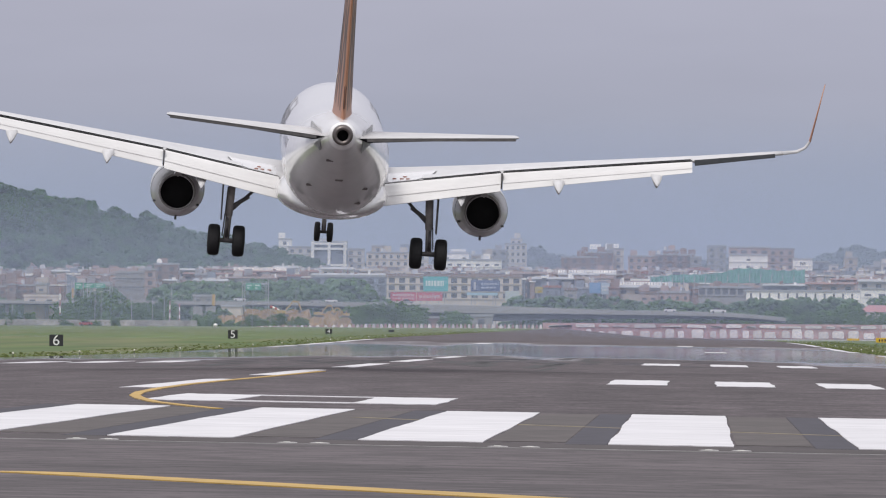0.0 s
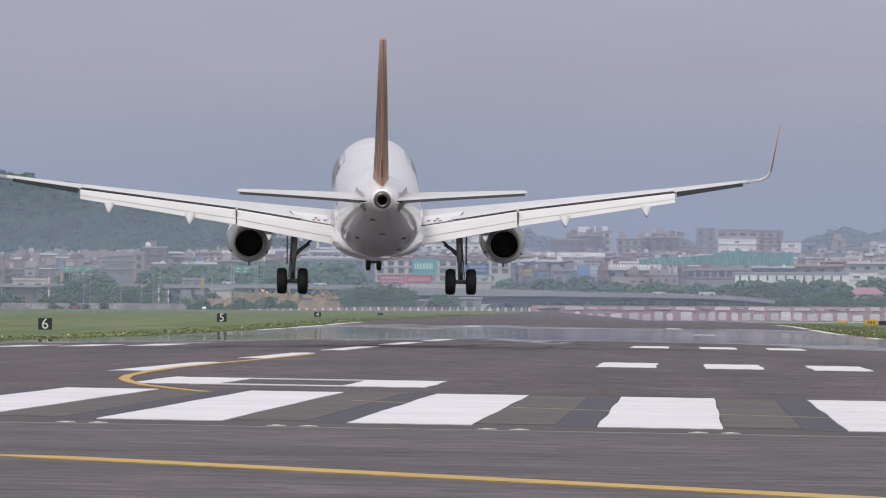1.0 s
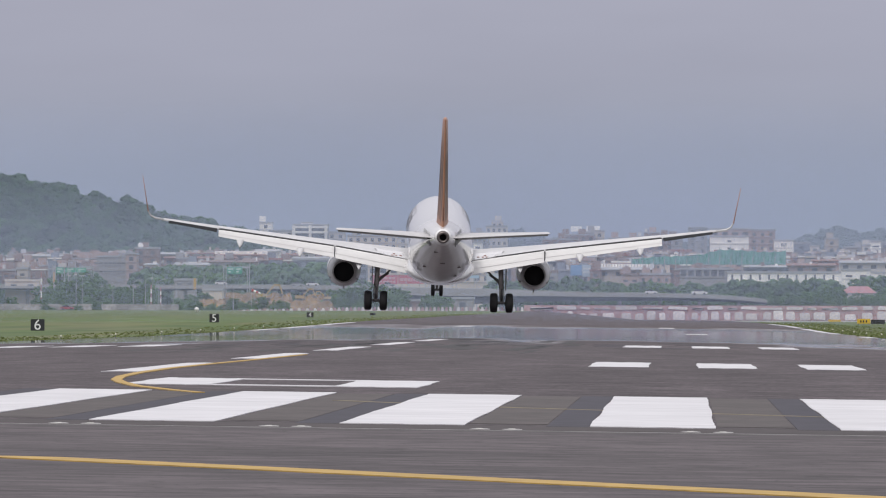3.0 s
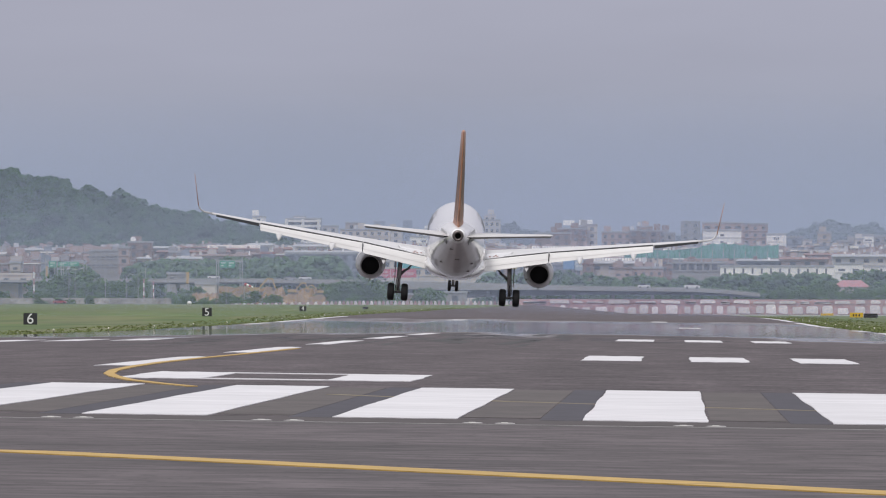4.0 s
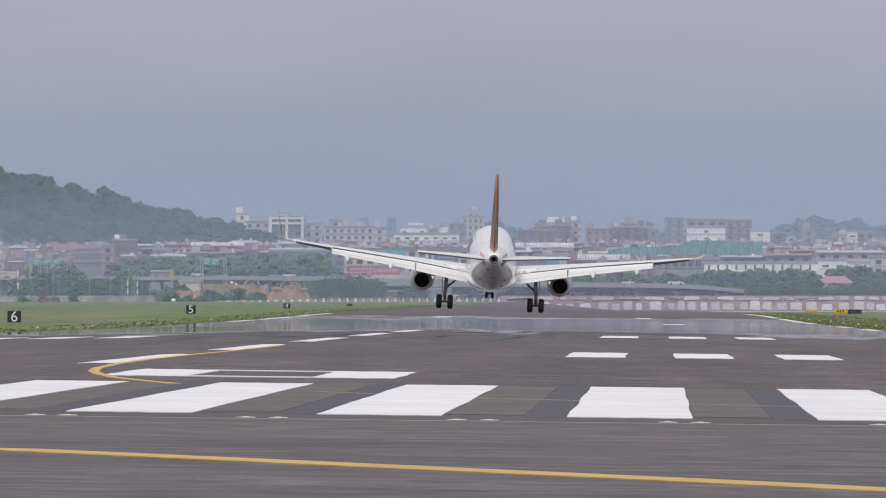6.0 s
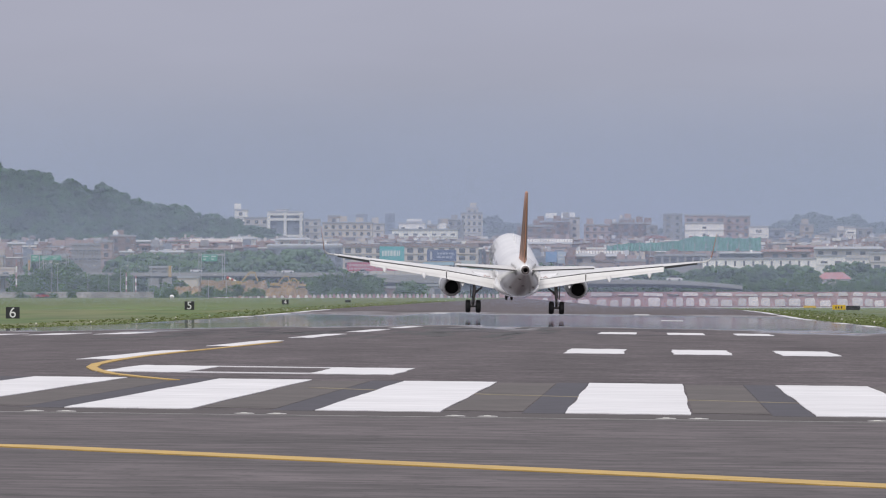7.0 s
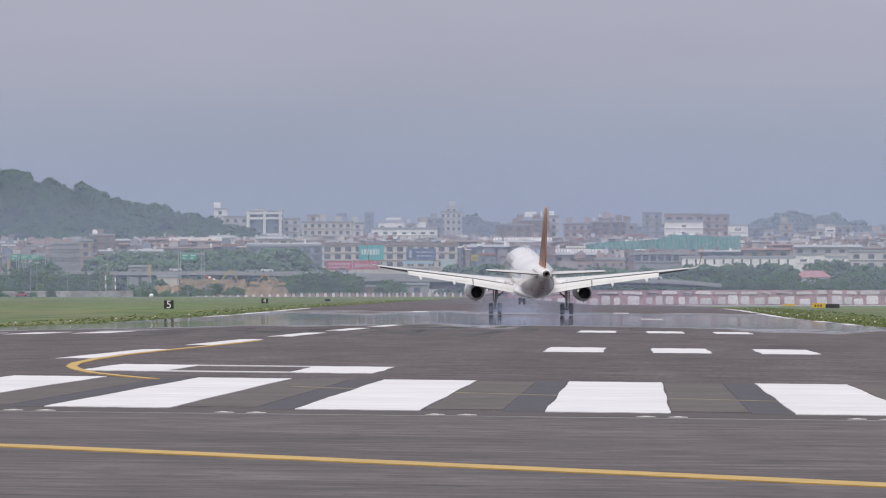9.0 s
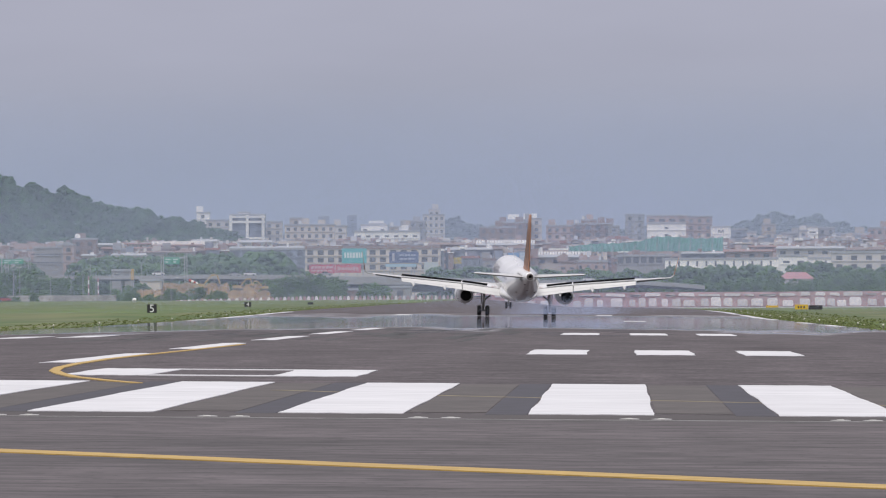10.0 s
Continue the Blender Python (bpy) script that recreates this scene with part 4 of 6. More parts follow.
def foliage(name, c, var=0.25, blotch=0.2, wide=14.0):
    """Leaves: a matt surface that also lets light through."""
    m = mat(name, c, 0.9, grain=0.2, size=1.2, stain=blotch, stain_size=wide, piece=var)
    n, l = m.node_tree.nodes, m.node_tree.links
    b = n["Principled BSDF"]
    thin, mix = n.new("ShaderNodeBsdfTranslucent"), n.new("ShaderNodeMixShader")
    l.new(b.inputs["Base Color"].links[0].from_socket, thin.inputs[0])
    mix.inputs[0].default_value = 0.45
    l.new(b.outputs[0], mix.inputs[1])
    l.new(thin.outputs[0], mix.inputs[2])
    l.new(mix.outputs[0], n["Material Output"].inputs[0])
    return m


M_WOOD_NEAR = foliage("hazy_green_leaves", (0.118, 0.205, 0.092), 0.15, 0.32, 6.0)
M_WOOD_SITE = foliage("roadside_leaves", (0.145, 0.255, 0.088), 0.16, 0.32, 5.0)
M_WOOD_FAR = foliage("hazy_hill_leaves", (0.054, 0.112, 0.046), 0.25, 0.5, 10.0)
# farthest ridge: the paling by haze is put into the leaf colour
M_WOOD_FARTHEST = foliage("haze_paled_leaves", (0.105, 0.145, 0.115), 0.15)
M_BARK = mat("bark", (0.16, 0.14, 0.13), 0.9, grain=0.2, size=0.3)


def hill(name, ridge, d, depth, material, trees, radius, seed, label, clumps=24):
    """A wooded hill: an earth body under a ridge line, covered with domed tree crowns of many leaf clumps."""
    pts = [at_px(x, y, d) for x, y in ridge]
    r = random.Random(seed)
    bm = bmesh.new()
    rows = []
    prof = [(-0.75, 0.0), (-0.5, 0.35), (-0.25, 0.72), (0, 1.0), (0.5, 0.75), (1.0, 0.0)]
    for x, y, z in pts:
        rows.append([bm.verts.new((x, y + k * depth, FLOOR_Z - 0.2 + (z - FLOOR_Z - 0.9 * radius) * q + (r.uniform(-2, 2) if 0 < q < 1 else 0))) for k, q in prof])
    for a, b in zip(rows, rows[1:]):
        for i in range(len(prof) - 1):
            bm.faces.new((a[i], b[i], b[i + 1], a[i + 1]))
    h = thing(name, label, "hill", kind="structure")
    part("hillside", bm, material, h, "", True)
    cs, rr = [], []
    for i in range(trees):
        k = r.random() * (len(pts) - 1)
        j = int(k)
        f = k - j
        x = pts[j][0] + (pts[j + 1][0] - pts[j][0]) * f
        z = pts[j][2] + (pts[j + 1][2] - pts[j][2]) * f
        q = r.random() ** 0.8
        dy = -0.75 + 0.75 * q
        hh = interp([(a, b) for a, b in prof], dy)[0]
        g = radius * r.choice((0.55, 0.7, 0.8, 0.9, 1.0, 1.0, 1.2, 1.35))
        zc = FLOOR_Z + (z - FLOOR_Z - 0.9 * radius) * hh + r.uniform(-0.3, 0.25) * radius
        for c in range(clumps):
            a, b = r.uniform(0, 6.283), r.random() ** 0.7
            m, e = math.sqrt(1 - b * b), g * r.uniform(0.72, 1.0)
            cs.append((x + math.cos(a) * m * e, d + dy * depth + math.sin(a) * m * e, zc + b * e * 0.95))
            rr.append(g * r.uniform(0.20, 0.40))
    w = new("woods", clumps_mesh("woods", cs, rr, seed, 0.8, material))
    w.parent = h
    w["kind"] = "stuff"
    return h


hill("hill", [(-420, 320), (-300, 292), (-200, 281), (-100, 279), (-60, 279), (-25, 286), (0, 292), (25, 295), (50, 302), (75, 305), (100, 318), (125, 321), (150, 331), (180, 334), (200, 338), (225, 350), (250, 358), (275, 363),
              (300, 361), (330, 368), (355, 378), (385, 386), (410, 388), (440, 396), (475, 408), (520, 425)], 4000, 300, M_WOOD_FAR, 1750, 3.4, 3,
     "low hill covered in dense green woods, dulled by haze")
hill("far_hill", [(560, 410), (600, 400), (640, 397), (690, 398), (740, 396), (800, 398), (830, 392), (850, 386), (870, 385), (890, 391), (910, 400), (960, 406), (1020, 412)], 4550, 140, M_WOOD_FARTHEST, 620, 3.4, 4, "wooded ridge behind the city, leaf colour paled for haze")
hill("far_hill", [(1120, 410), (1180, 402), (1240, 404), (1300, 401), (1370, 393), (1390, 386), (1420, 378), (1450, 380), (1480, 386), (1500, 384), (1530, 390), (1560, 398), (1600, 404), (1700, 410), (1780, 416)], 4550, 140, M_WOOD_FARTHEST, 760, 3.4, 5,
     "wooded ridge behind the city, leaf colour paled for haze")

# trees: a tapered trunk with limbs under a crown of many clumps
def tree_model(seed, height=8.0, spread=3.2, material=M_WOOD_SITE, n=340):
    r = random.Random(seed)
    t = thing("tree", "broad leafy green tree at the airfield edge, dulled by haze", "tree")
    bm = rod((0, 0, -0.3), (0.1, 0, height * 0.55), 0.22, 7, None, 0.1)
    for k in range(4):
        a = k * 1.6 + r.random()
        rod((0.05, 0, height * (0.3 + 0.06 * k)), (math.cos(a) * spread * 0.6, math.sin(a) * spread * 0.6, height * (0.6 + 0.05 * k)), 0.09, 5, bm, 0.04)
    part("trunk", bm, M_BARK, t)
    cs, rr = [], []
    lobes = [(r.uniform(-0.55, 0.55) * spread, r.uniform(-0.5, 0.5) * spread, height * r.uniform(0.42, 0.82), r.uniform(0.4, 0.62) * spread) for _ in range(7)]
    for i in range(n):
        x, y, z, q = r.choice(lobes)
        a, b = r.uniform(0, 6.28), r.uniform(-1, 1)
        s = q * r.uniform(0.6, 1.05)
        c = math.sqrt(1 - b * b)
        cs.append((x + math.cos(a) * c * s, y + math.sin(a) * c * s, max(0.9, z + b * s * 0.8)))
        rr.append(r.uniform(0.16, 0.42))
    o = new("crown", clumps_mesh("crown", cs, rr, seed, 0.8, material))
    o.parent = t
    return t


models = [tree_model(31 + i, 7 + i % 3, 3.2 + 0.4 * (i % 2)) for i in range(5)]
used = set()


FAR_CLUMPS = []


def far_plant(px, ytop, d, r):
    """A far crown: a loose dome of leaf clumps that reaches down to the ground."""
    x, _, zt = at_px(px, ytop, d)
    h = zt - FLOOR_Z
    w = h * r.uniform(0.28, 0.42)
    for i in range(110):
        a, b = r.uniform(0, 6.283), r.random()
        m = math.sqrt(max(0.0, 1 - (b * 1.9 - 0.9) ** 2)) * r.uniform(0.75, 1.0)
        FAR_CLUMPS.append((x + math.cos(a) * w * m, d + math.sin(a) * w * m, FLOOR_Z + h * (0.08 + 0.88 * b), r.uniform(0.045, 0.10) * h))


def plant(px, ybase, ytop, d, k):
    """A tree with its foot on the ground and its top at the given height."""
    x, _, zt = at_px(px, ytop, d)
    z0 = max(FLOOR_Z, at_px(px, ybase, d)[2]) if ybase else FLOOR_Z
    z0 = min(z0, zt - 2.0)
    m = models[k % 5]
    s = (zt - z0) / (7.4 + (k % 3) * 0.9)
    p = pose(x, d, z0, 0, 0, (k * 77) % 360)
    if m in used:
        o = copy_thing(m, p)
    else:
        o, _ = m, used.add(m)
        o.matrix_basis = p
    o.scale = (s, s, s)
    o["group"] = "trees round the airfield"


rnd = random.Random(5)
k = 0
GROVES = [(-260, 20, 478, 3000, 16, 14), (30, 132, 481, 2780, 16, 7), (130, 216, 485, 2780, 12, 6), (60, 125, 462, 3150, 6, 10), (198, 352, 451, 3350, 22, 9), (352, 560, 446, 3380, 30, 12), (210, 350, 464, 3200, 16, 8), (400, 500, 458, 3250, 12, 8), (268, 325, 494, 2800, 4, 5), (365, 420, 506, 2722, 5, 4), (432, 462, 508, 2722, 3, 4), (-330, 30, 506, 2705, 14, 8), (30, 140, 511, 2705, 9, 5), (262, 372, 513, 2705, 9, 4),
          (530, 665, 486, 2780, 22, 6), (540, 660, 500, 2760, 16, 6), (712, 748, 499, 2760, 6, 4), (400, 596, 466, 3300, 14, 8), (820, 1010, 470, 3250, 12, 8), (1010, 1240, 479, 3100, 20, 7), (1240, 1430, 474, 3050, 26, 12), (1120, 1440, 492, 2950, 26, 9), (900, 1130, 484, 3000, 16, 8),
          (1290, 1420, 473, 3150, 10, 6), (1430, 1720, 482, 3020, 22, 12), (1500, 1720, 496, 2950, 14, 8), (1330, 1450, 500, 2920, 12, 8), (1470, 1530, 466, 3120, 5, 6), (1540, 1720, 474, 3150, 12, 6), (1425, 1520, 494, 2960, 9, 5)]
for a, b, top, d, n, var in GROVES:
    for i in range(n):
        px, yt, dd = a + (b - a) * (i + rnd.random()) / n, top + rnd.uniform(-var * 0.4, var), d + rnd.uniform(-25, 25)
        if d > 3040:
            far_plant(px, yt, dd, rnd)
        else:
            plant(px, 0, yt, dd, k)
            k += 1
tagged(new("far_woods", clumps_mesh("far_woods", [c[:3] for c in FAR_CLUMPS], [c[3] for c in FAR_CLUMPS], 77, 0.8, M_WOOD_NEAR)), "hazy belt of green trees between the city roofs", "trees", kind="stuff")

# named blocks on the skyline
building(411, 433, 374, 4200, "white", 5, tank=1)
building(428, 472, 388, 4190, "pale", 5)
B_FRAME = building(470, 532, 378, 4150, "blue", 4, 5.0, label="white framed office block with open bays on the skyline")
for px in (470, 499, 527):
    x0, _, _ = at_px(px, 400, 4150)
    bx = B_FRAME.matrix_basis.translation
    part("pillar", box(x0 - bx.x - 0.2, x0 - bx.x + 1.2, -1.2, -0.4, 0, at_px(0, 378, 4150)[2] - FLOOR_Z), WALLS["white"], B_FRAME, "white frame pillar")
for yy in (379, 388, 417):
    z = at_px(0, yy, 4150)[2] - FLOOR_Z
    part("beam", box(-8.8, 8.8, -1.25, -0.4, z - 1.1, z), WALLS["white"], B_FRAME, "white frame beam")
building(484, 504, 374, 4160, "white", 1, tank=0)
building(532, 562, 391, 4170, "pale", 5)
building(576, 598, 385, 4120, "beige", 5)
building(567, 655, 397, 4100, "cream", 8, 3.0, tank=3, label="long beige apartment block with rows of windows")
building(560, 650, 424, 4050, "beige", 2, 3.0)
building(627, 645, 383, 4450, "blue", 5, label="faint grey tower far behind the city")
building(678, 694, 381, 4450, "blue", 5, label="faint grey tower far behind the city")
building(655, 676, 399, 4150, "pale", 4, tank=1)
building(716, 745, 396, 4080, "white", 1, win_h=0.3, label="white stepped hall on the skyline")
building(702, 748, 398, 4075, "white", 3, win_h=0.3, label="white stepped hall on the skyline")
building(690, 806, 409, 4060, "white", 3, 4.2, win_h=0.28, tank=3, label="long white low hall with a ribbed base")
building(752, 790, 401, 4120, "beige", 3, tank=2)
building(772, 816, 391, 4300, "grey", 5, tank=2)
building(822, 842, 371, 4350, "pale", 6, 2.6, tank=1, label="pale stepped tower on the far skyline")
building(812, 850, 380, 4340, "pale", 6, 2.6, label="pale stepped tower on the far skyline")
building(912, 975, 403, 4100, "brown", 6, 3.6, tank=2, label="brownish brick block with a flat roof")
building(940, 1004, 395, 4140, "brown", 6, tank=3)
building(975, 1018, 390, 4180, "grey", 4, tank=2)
building(1004, 1022, 388, 4150, "pale", 3)
building(1030, 1082, 401, 4110, "pink", 6, 3.2, tank=3)
building(1078, 1148, 398, 4090, "brown", 7, 3.8, win_w=0.6, win_h=0.6, tank=4, label="brown apartment block with large windows")
building(1092, 1120, 391, 4130, "pink", 4, tank=2)
building(1140, 1160, 402, 4080, "grey", 6, 3.0)
building(1170, 1204, 382, 4400, "grey", 6, label="faint grey tower far behind the city")
building(1208, 1280, 384, 4000, "pink", 4, 4.6, win_w=0.62, win_h=0.42, label="large pinkish hospital-like block with long window bands")
building(1209, 1277, 397, 3960, "white", 3, 9.0, win_w=0.2, win_h=0.3, label="large white blank-fronted hall before a taller block")
building(1279, 1324, 386, 4020, "pink", 8, 3.0, label="pinkish apartment wing with window rows")
building(1322, 1356, 404, 3950, "white", 1, 5.0, label="white steel-framed hall with a truss front")
building(1356, 1386, 409, 3980, "blue", 4, 4.5)
building(1386, 1402, 414, 3940, "pale", 5)
building(1398, 1420, 422, 3930, "pink", 4)
building(1412, 1436, 401, 3960, "beige", 7, 3.2, tank=1)
building(1446, 1478, 416, 3960, "grey", 3, tank=2)
building(1478, 1492, 412, 3950, "pale", 3, tank=1)
building(1492, 1511, 405, 3950, "white", 2, 6.0, win_h=0.2)
building(1511, 1540, 407, 3960, "grey", 4)
building(1538, 1600, 418, 3940, "beige", 3, tank=3)
building(1600, 1680, 408, 3960, "pink", 5, tank=3)
building(1680, 1760, 414, 3960, "pale", 4, tank=3)
# truss front
B_T = thing("steel_truss", "white steel truss spanning a hall front", "truss", pose(*at_px(1322, 420, 3945)))
for i in range(6):
    part("truss_bar", rod((i * 1.5, 0, 0), (i * 1.5 + 1.5, 0, 3.2 if i % 2 == 0 else 0), 0.18, 6) if i % 2 == 0 else rod((i * 1.5, 0, 3.2), (i * 1.5 + 1.5, 0, 0), 0.18, 6), WALLS["white"], B_T)
part("truss_chord", rod((0, 0, 0), (9, 0, 0), 0.25, 6), WALLS["white"], B_T)
part("truss_chord", rod((0, 0, 3.2), (9, 0, 3.2), 0.25, 6), WALLS["white"], B_T)
part("truss_leg", box(7.6, 9, -0.3, 0.6, FLOOR_Z - at_px(0, 420, 3945)[2], 3.4), WALLS["white"], B_T)

# rooftop boards
def board(px0, px1, y0, y1, d, color, label, name="billboard", legs=True, foot=None):
    x0, _, z1 = at_px(px0, y0, d)
    x1, _, z0 = at_px(px1, y1, d)
    b = thing(name, label, "billboard", pose((x0 + x1) / 2, d, z0))
    w = x1 - x0
    part("panel", box(-w / 2, w / 2, 0, 0.5, 0, z1 - z0, None, 0.06), mat("board_paint", color, 0.6, grain=0.08, size=1.0, stain=0.1, stain_size=5), b)
    if legs:
        low = (at_px(0, foot, d)[2] if foot else FLOOR_Z) - z0
        for x in (-w * 0.35, w * 0.35):
            part("leg", rod((x, 0.4, low), (x, 0.4, 0.2), 0.18, 6), M_POLE, b)
    return b, w, z1 - z0


def bars(b, w, h, rows, color, seed, x0=0.08, x1=0.92, thick=0.55):
    """Lines of unreadable writing as short plain bars."""
    r = random.Random(seed)
    m = mat("board_bars", color, 0.6)
    for z0, z1 in rows:
        x = x0
        while x < x1 - 0.05:
            e = min(x1, x + r.uniform(0.05, 0.13))
            part("writing_bar", box(-w / 2 + x * w, -w / 2 + e * w, -0.06, -0.005, h * z0, h * z1), m, b)
            x = e + 0.03


b = board(962, 982, 379, 388, 4143, (0.92, 0.92, 0.92), "white rooftop board on steel legs", foot=396)
b = board(990, 1014, 378, 388, 4183, (0.92, 0.92, 0.92), "white rooftop board on steel legs", foot=389)
b = board(716, 743, 389, 395, 4083, (0.75, 0.75, 0.76), "white rooftop sign on a hall", foot=395.5)
b = board(668, 712, 438, 464, 3420, (0.10, 0.46, 0.50), "turquoise billboard with white writing")
bars(*b, [(0.35, 0.72)], (0.7, 0.8, 0.8), 3, 0.1, 0.85)
b = board(752, 804, 444, 464, 3420, (0.10, 0.14, 0.28), "dark blue billboard with pale writing")
bars(*b, [(0.60, 0.75), (0.28, 0.42)], (0.45, 0.5, 0.62), 4, 0.35, 0.9)
part("picture_bar", box(-b[1] * 0.4, -b[1] * 0.32, -0.06, -0.005, b[2] * 0.15, b[2] * 0.85), mat("board_pale", (0.5, 0.5, 0.55), 0.6), b[0])
b = board(610, 656, 466, 482, 3330, (0.55, 0.12, 0.19), "red billboard with pale writing")
bars(*b, [(0.55, 0.8), (0.2, 0.4)], (0.62, 0.42, 0.46), 5)
b = board(657, 702, 466, 481, 3330, (0.56, 0.13, 0.18), "red billboard with pale writing")
bars(*b, [(0.3, 0.65)], (0.62, 0.42, 0.46), 6)
b = board(866, 892, 455, 466, 3400, (0.52, 0.42, 0.12), "yellow shop board above a low roof")
bars(*b, [(0.35, 0.6)], (0.3, 0.26, 0.1), 8)
b = board(962, 982, 447, 466, 3400, (0.20, 0.36, 0.62), "blue billboard with a white picture")
b = board(983, 998, 447, 468, 3400, (0.45, 0.55, 0.66), "pale blue billboard with white writing")
bars(*b, [(0.6, 0.75), (0.3, 0.45)], (0.7, 0.72, 0.75), 9)
b = board(745, 800, 466, 471, 3390, (0.40, 0.58, 0.72), "long pale blue shop sign")
b = board(813, 838, 463, 481, 3360, (0.50, 0.56, 0.58), "pale grey-green board beside a road")

# crowded low roofs too far off to tell apart
SLOTS = [WALLS[k] for k in ("beige", "pale", "brown", "grey", "pink", "blue", "cream", "white")] + [M_PANE, M_ROOF, M_TANK, M_REDROOF]


def far_roofs(d, y0, y1, a, b, seed):
    r = random.Random(seed)
    bm = bmesh.new()
    px = a
    while px < b:
        w = r.uniform(5, 17) * (2.5 if r.random() < 0.12 else 1)
        yt, dd = r.uniform(y0, y1), d + r.uniform(-40, 40)
        x0, _, z1 = at_px(px, yt, dd)
        x1 = at_px(px + w, yt, dd)[0]
        wall = r.choice((0, 1, 2, 2, 3, 4, 4, 5, 6, 0))
        box(x0, x1, dd, dd + 12, FLOOR_Z, z1, bm, 0, wall)
        if r.random() < 0.75:
            box(x0 - 0.3, x1 + 0.3, dd - 0.5, dd + 12.2, z1 + 0.02, z1 + r.choice((0.35, 0.5, 0.8, 1.2)), bm, 0, r.choice((7, 9, 1, 6, 11, 2, 4)))
        fh, cw = r.choice((2.6, 3.0, 3.4)), r.choice((1.7, 2.3, 3.2))
        n = max(1, int((x1 - x0) / cw))
        for row in range(r.choice((1, 2, 3, 3))):
            z = z1 - (row + 1) * fh + 0.6
            if r.random() < 0.2:
                box(x0 + 0.2, x1 - 0.2, dd - 0.08, dd - 0.01, z, z + fh * 0.45, bm, 0, 8)
                continue
            for c in range(n):
                xc = x0 + (c + 0.5) * (x1 - x0) / n
                if r.random() < 0.8:
                    box(xc - cw * 0.27, xc + cw * 0.27, dd - 0.08, dd - 0.01, z, z + fh * r.uniform(0.3, 0.55), bm, 0, 8)
        for k in range(r.choice((0, 1, 1, 2, 3))):
            xc, hw, hz = r.uniform(x0, x1), r.uniform(0.3, 1.4), r.uniform(0.3, 1.5)
            yc = dd + 1.5 + 2.6 * k
            box(xc - hw, xc + hw, yc, yc + 2.2, z1, z1 + 0.6 + hz, bm, 0, r.choice((10, wall, wall, 4, 2)))
        px += w * r.uniform(0.8, 1.08)
    tagged(part("city_roofs", bm, SLOTS), "crowd of low hazy city roofs in the distance", "buildings", kind="stuff")


far_roofs(3900, 423, 429, -330, 1760, 1)
far_roofs(3780, 427, 434, -330, 1760, 2)
far_roofs(3670, 432, 440, 820, 1760, 3)
far_roofs(3580, 438, 448, 820, 1760, 4)


def long_roof(px0, px1, ytop, ybot, d, roof, wall, label, posts=0):
    """A long low hall: a shallow pitched roof with deep eaves over a shaded wall, with vents and huts on it."""
    x0, _, z1 = at_px(px0, ytop, d)
    x1, _, z0 = at_px(px1, ybot, d)
    w = (x1 - x0) / 2
    b = thing("long_hall", label, "building", pose((x0 + x1) / 2, d, FLOOR_Z))
    lo, hi = z0 - FLOOR_Z, z1 - FLOOR_Z
    part("wall", box(-w + 0.4, w - 0.4, 0, 12, 0, lo), wall, b)
    part("roof", loft([[(-w, -1.4, lo), (w, -1.4, lo), (w, 13, lo), (-w, 13, lo)], [(-w, -1.4, lo + 0.25), (w, -1.4, lo + 0.25), (w, 13, lo + 0.25), (-w, 13, lo + 0.25)], [(-w + 0.6, 5.5, hi), (w - 0.6, 5.5, hi), (w - 0.6, 6.5, hi), (-w + 0.6, 6.5, hi)]]), roof, b)
    r = random.Random(int(px0) + 3 * int(d))
    n = max(2, int(w * 2 / 5))
    for i in range(n):
        o = new("window", shared_box(2.2, min(1.4, lo * 0.4), 0.05, M_PANE))
        o.parent, o.matrix_basis = b, pose(-w + (i + 0.5) * 2 * w / n, -0.02, max(0.3, lo - 2.3))
    for i in range(max(2, int(w / 3))):
        x, h = r.uniform(-w + 1, w - 1), r.uniform(0.5, 1.5)
        part("roof_vent", box(x - r.uniform(0.2, 0.9), x + r.uniform(0.2, 0.9), 2.0 + 0.2 * i, 3.2 + 0.21 * i, lo + 0.3, hi + h), r.choice((WALLS["white"], WALLS["pale"], M_TANK, WALLS["brown"])), b)
    for i in range(posts):
        x = -w + (i + 0.5) * 2 * w / posts
        part("parapet_post", box(x - 0.45, x + 0.45, 6.6, 7.0, hi - 0.3, hi + 1.3, None, 0.08), WALLS["white"], b, "white parapet post")
    return b


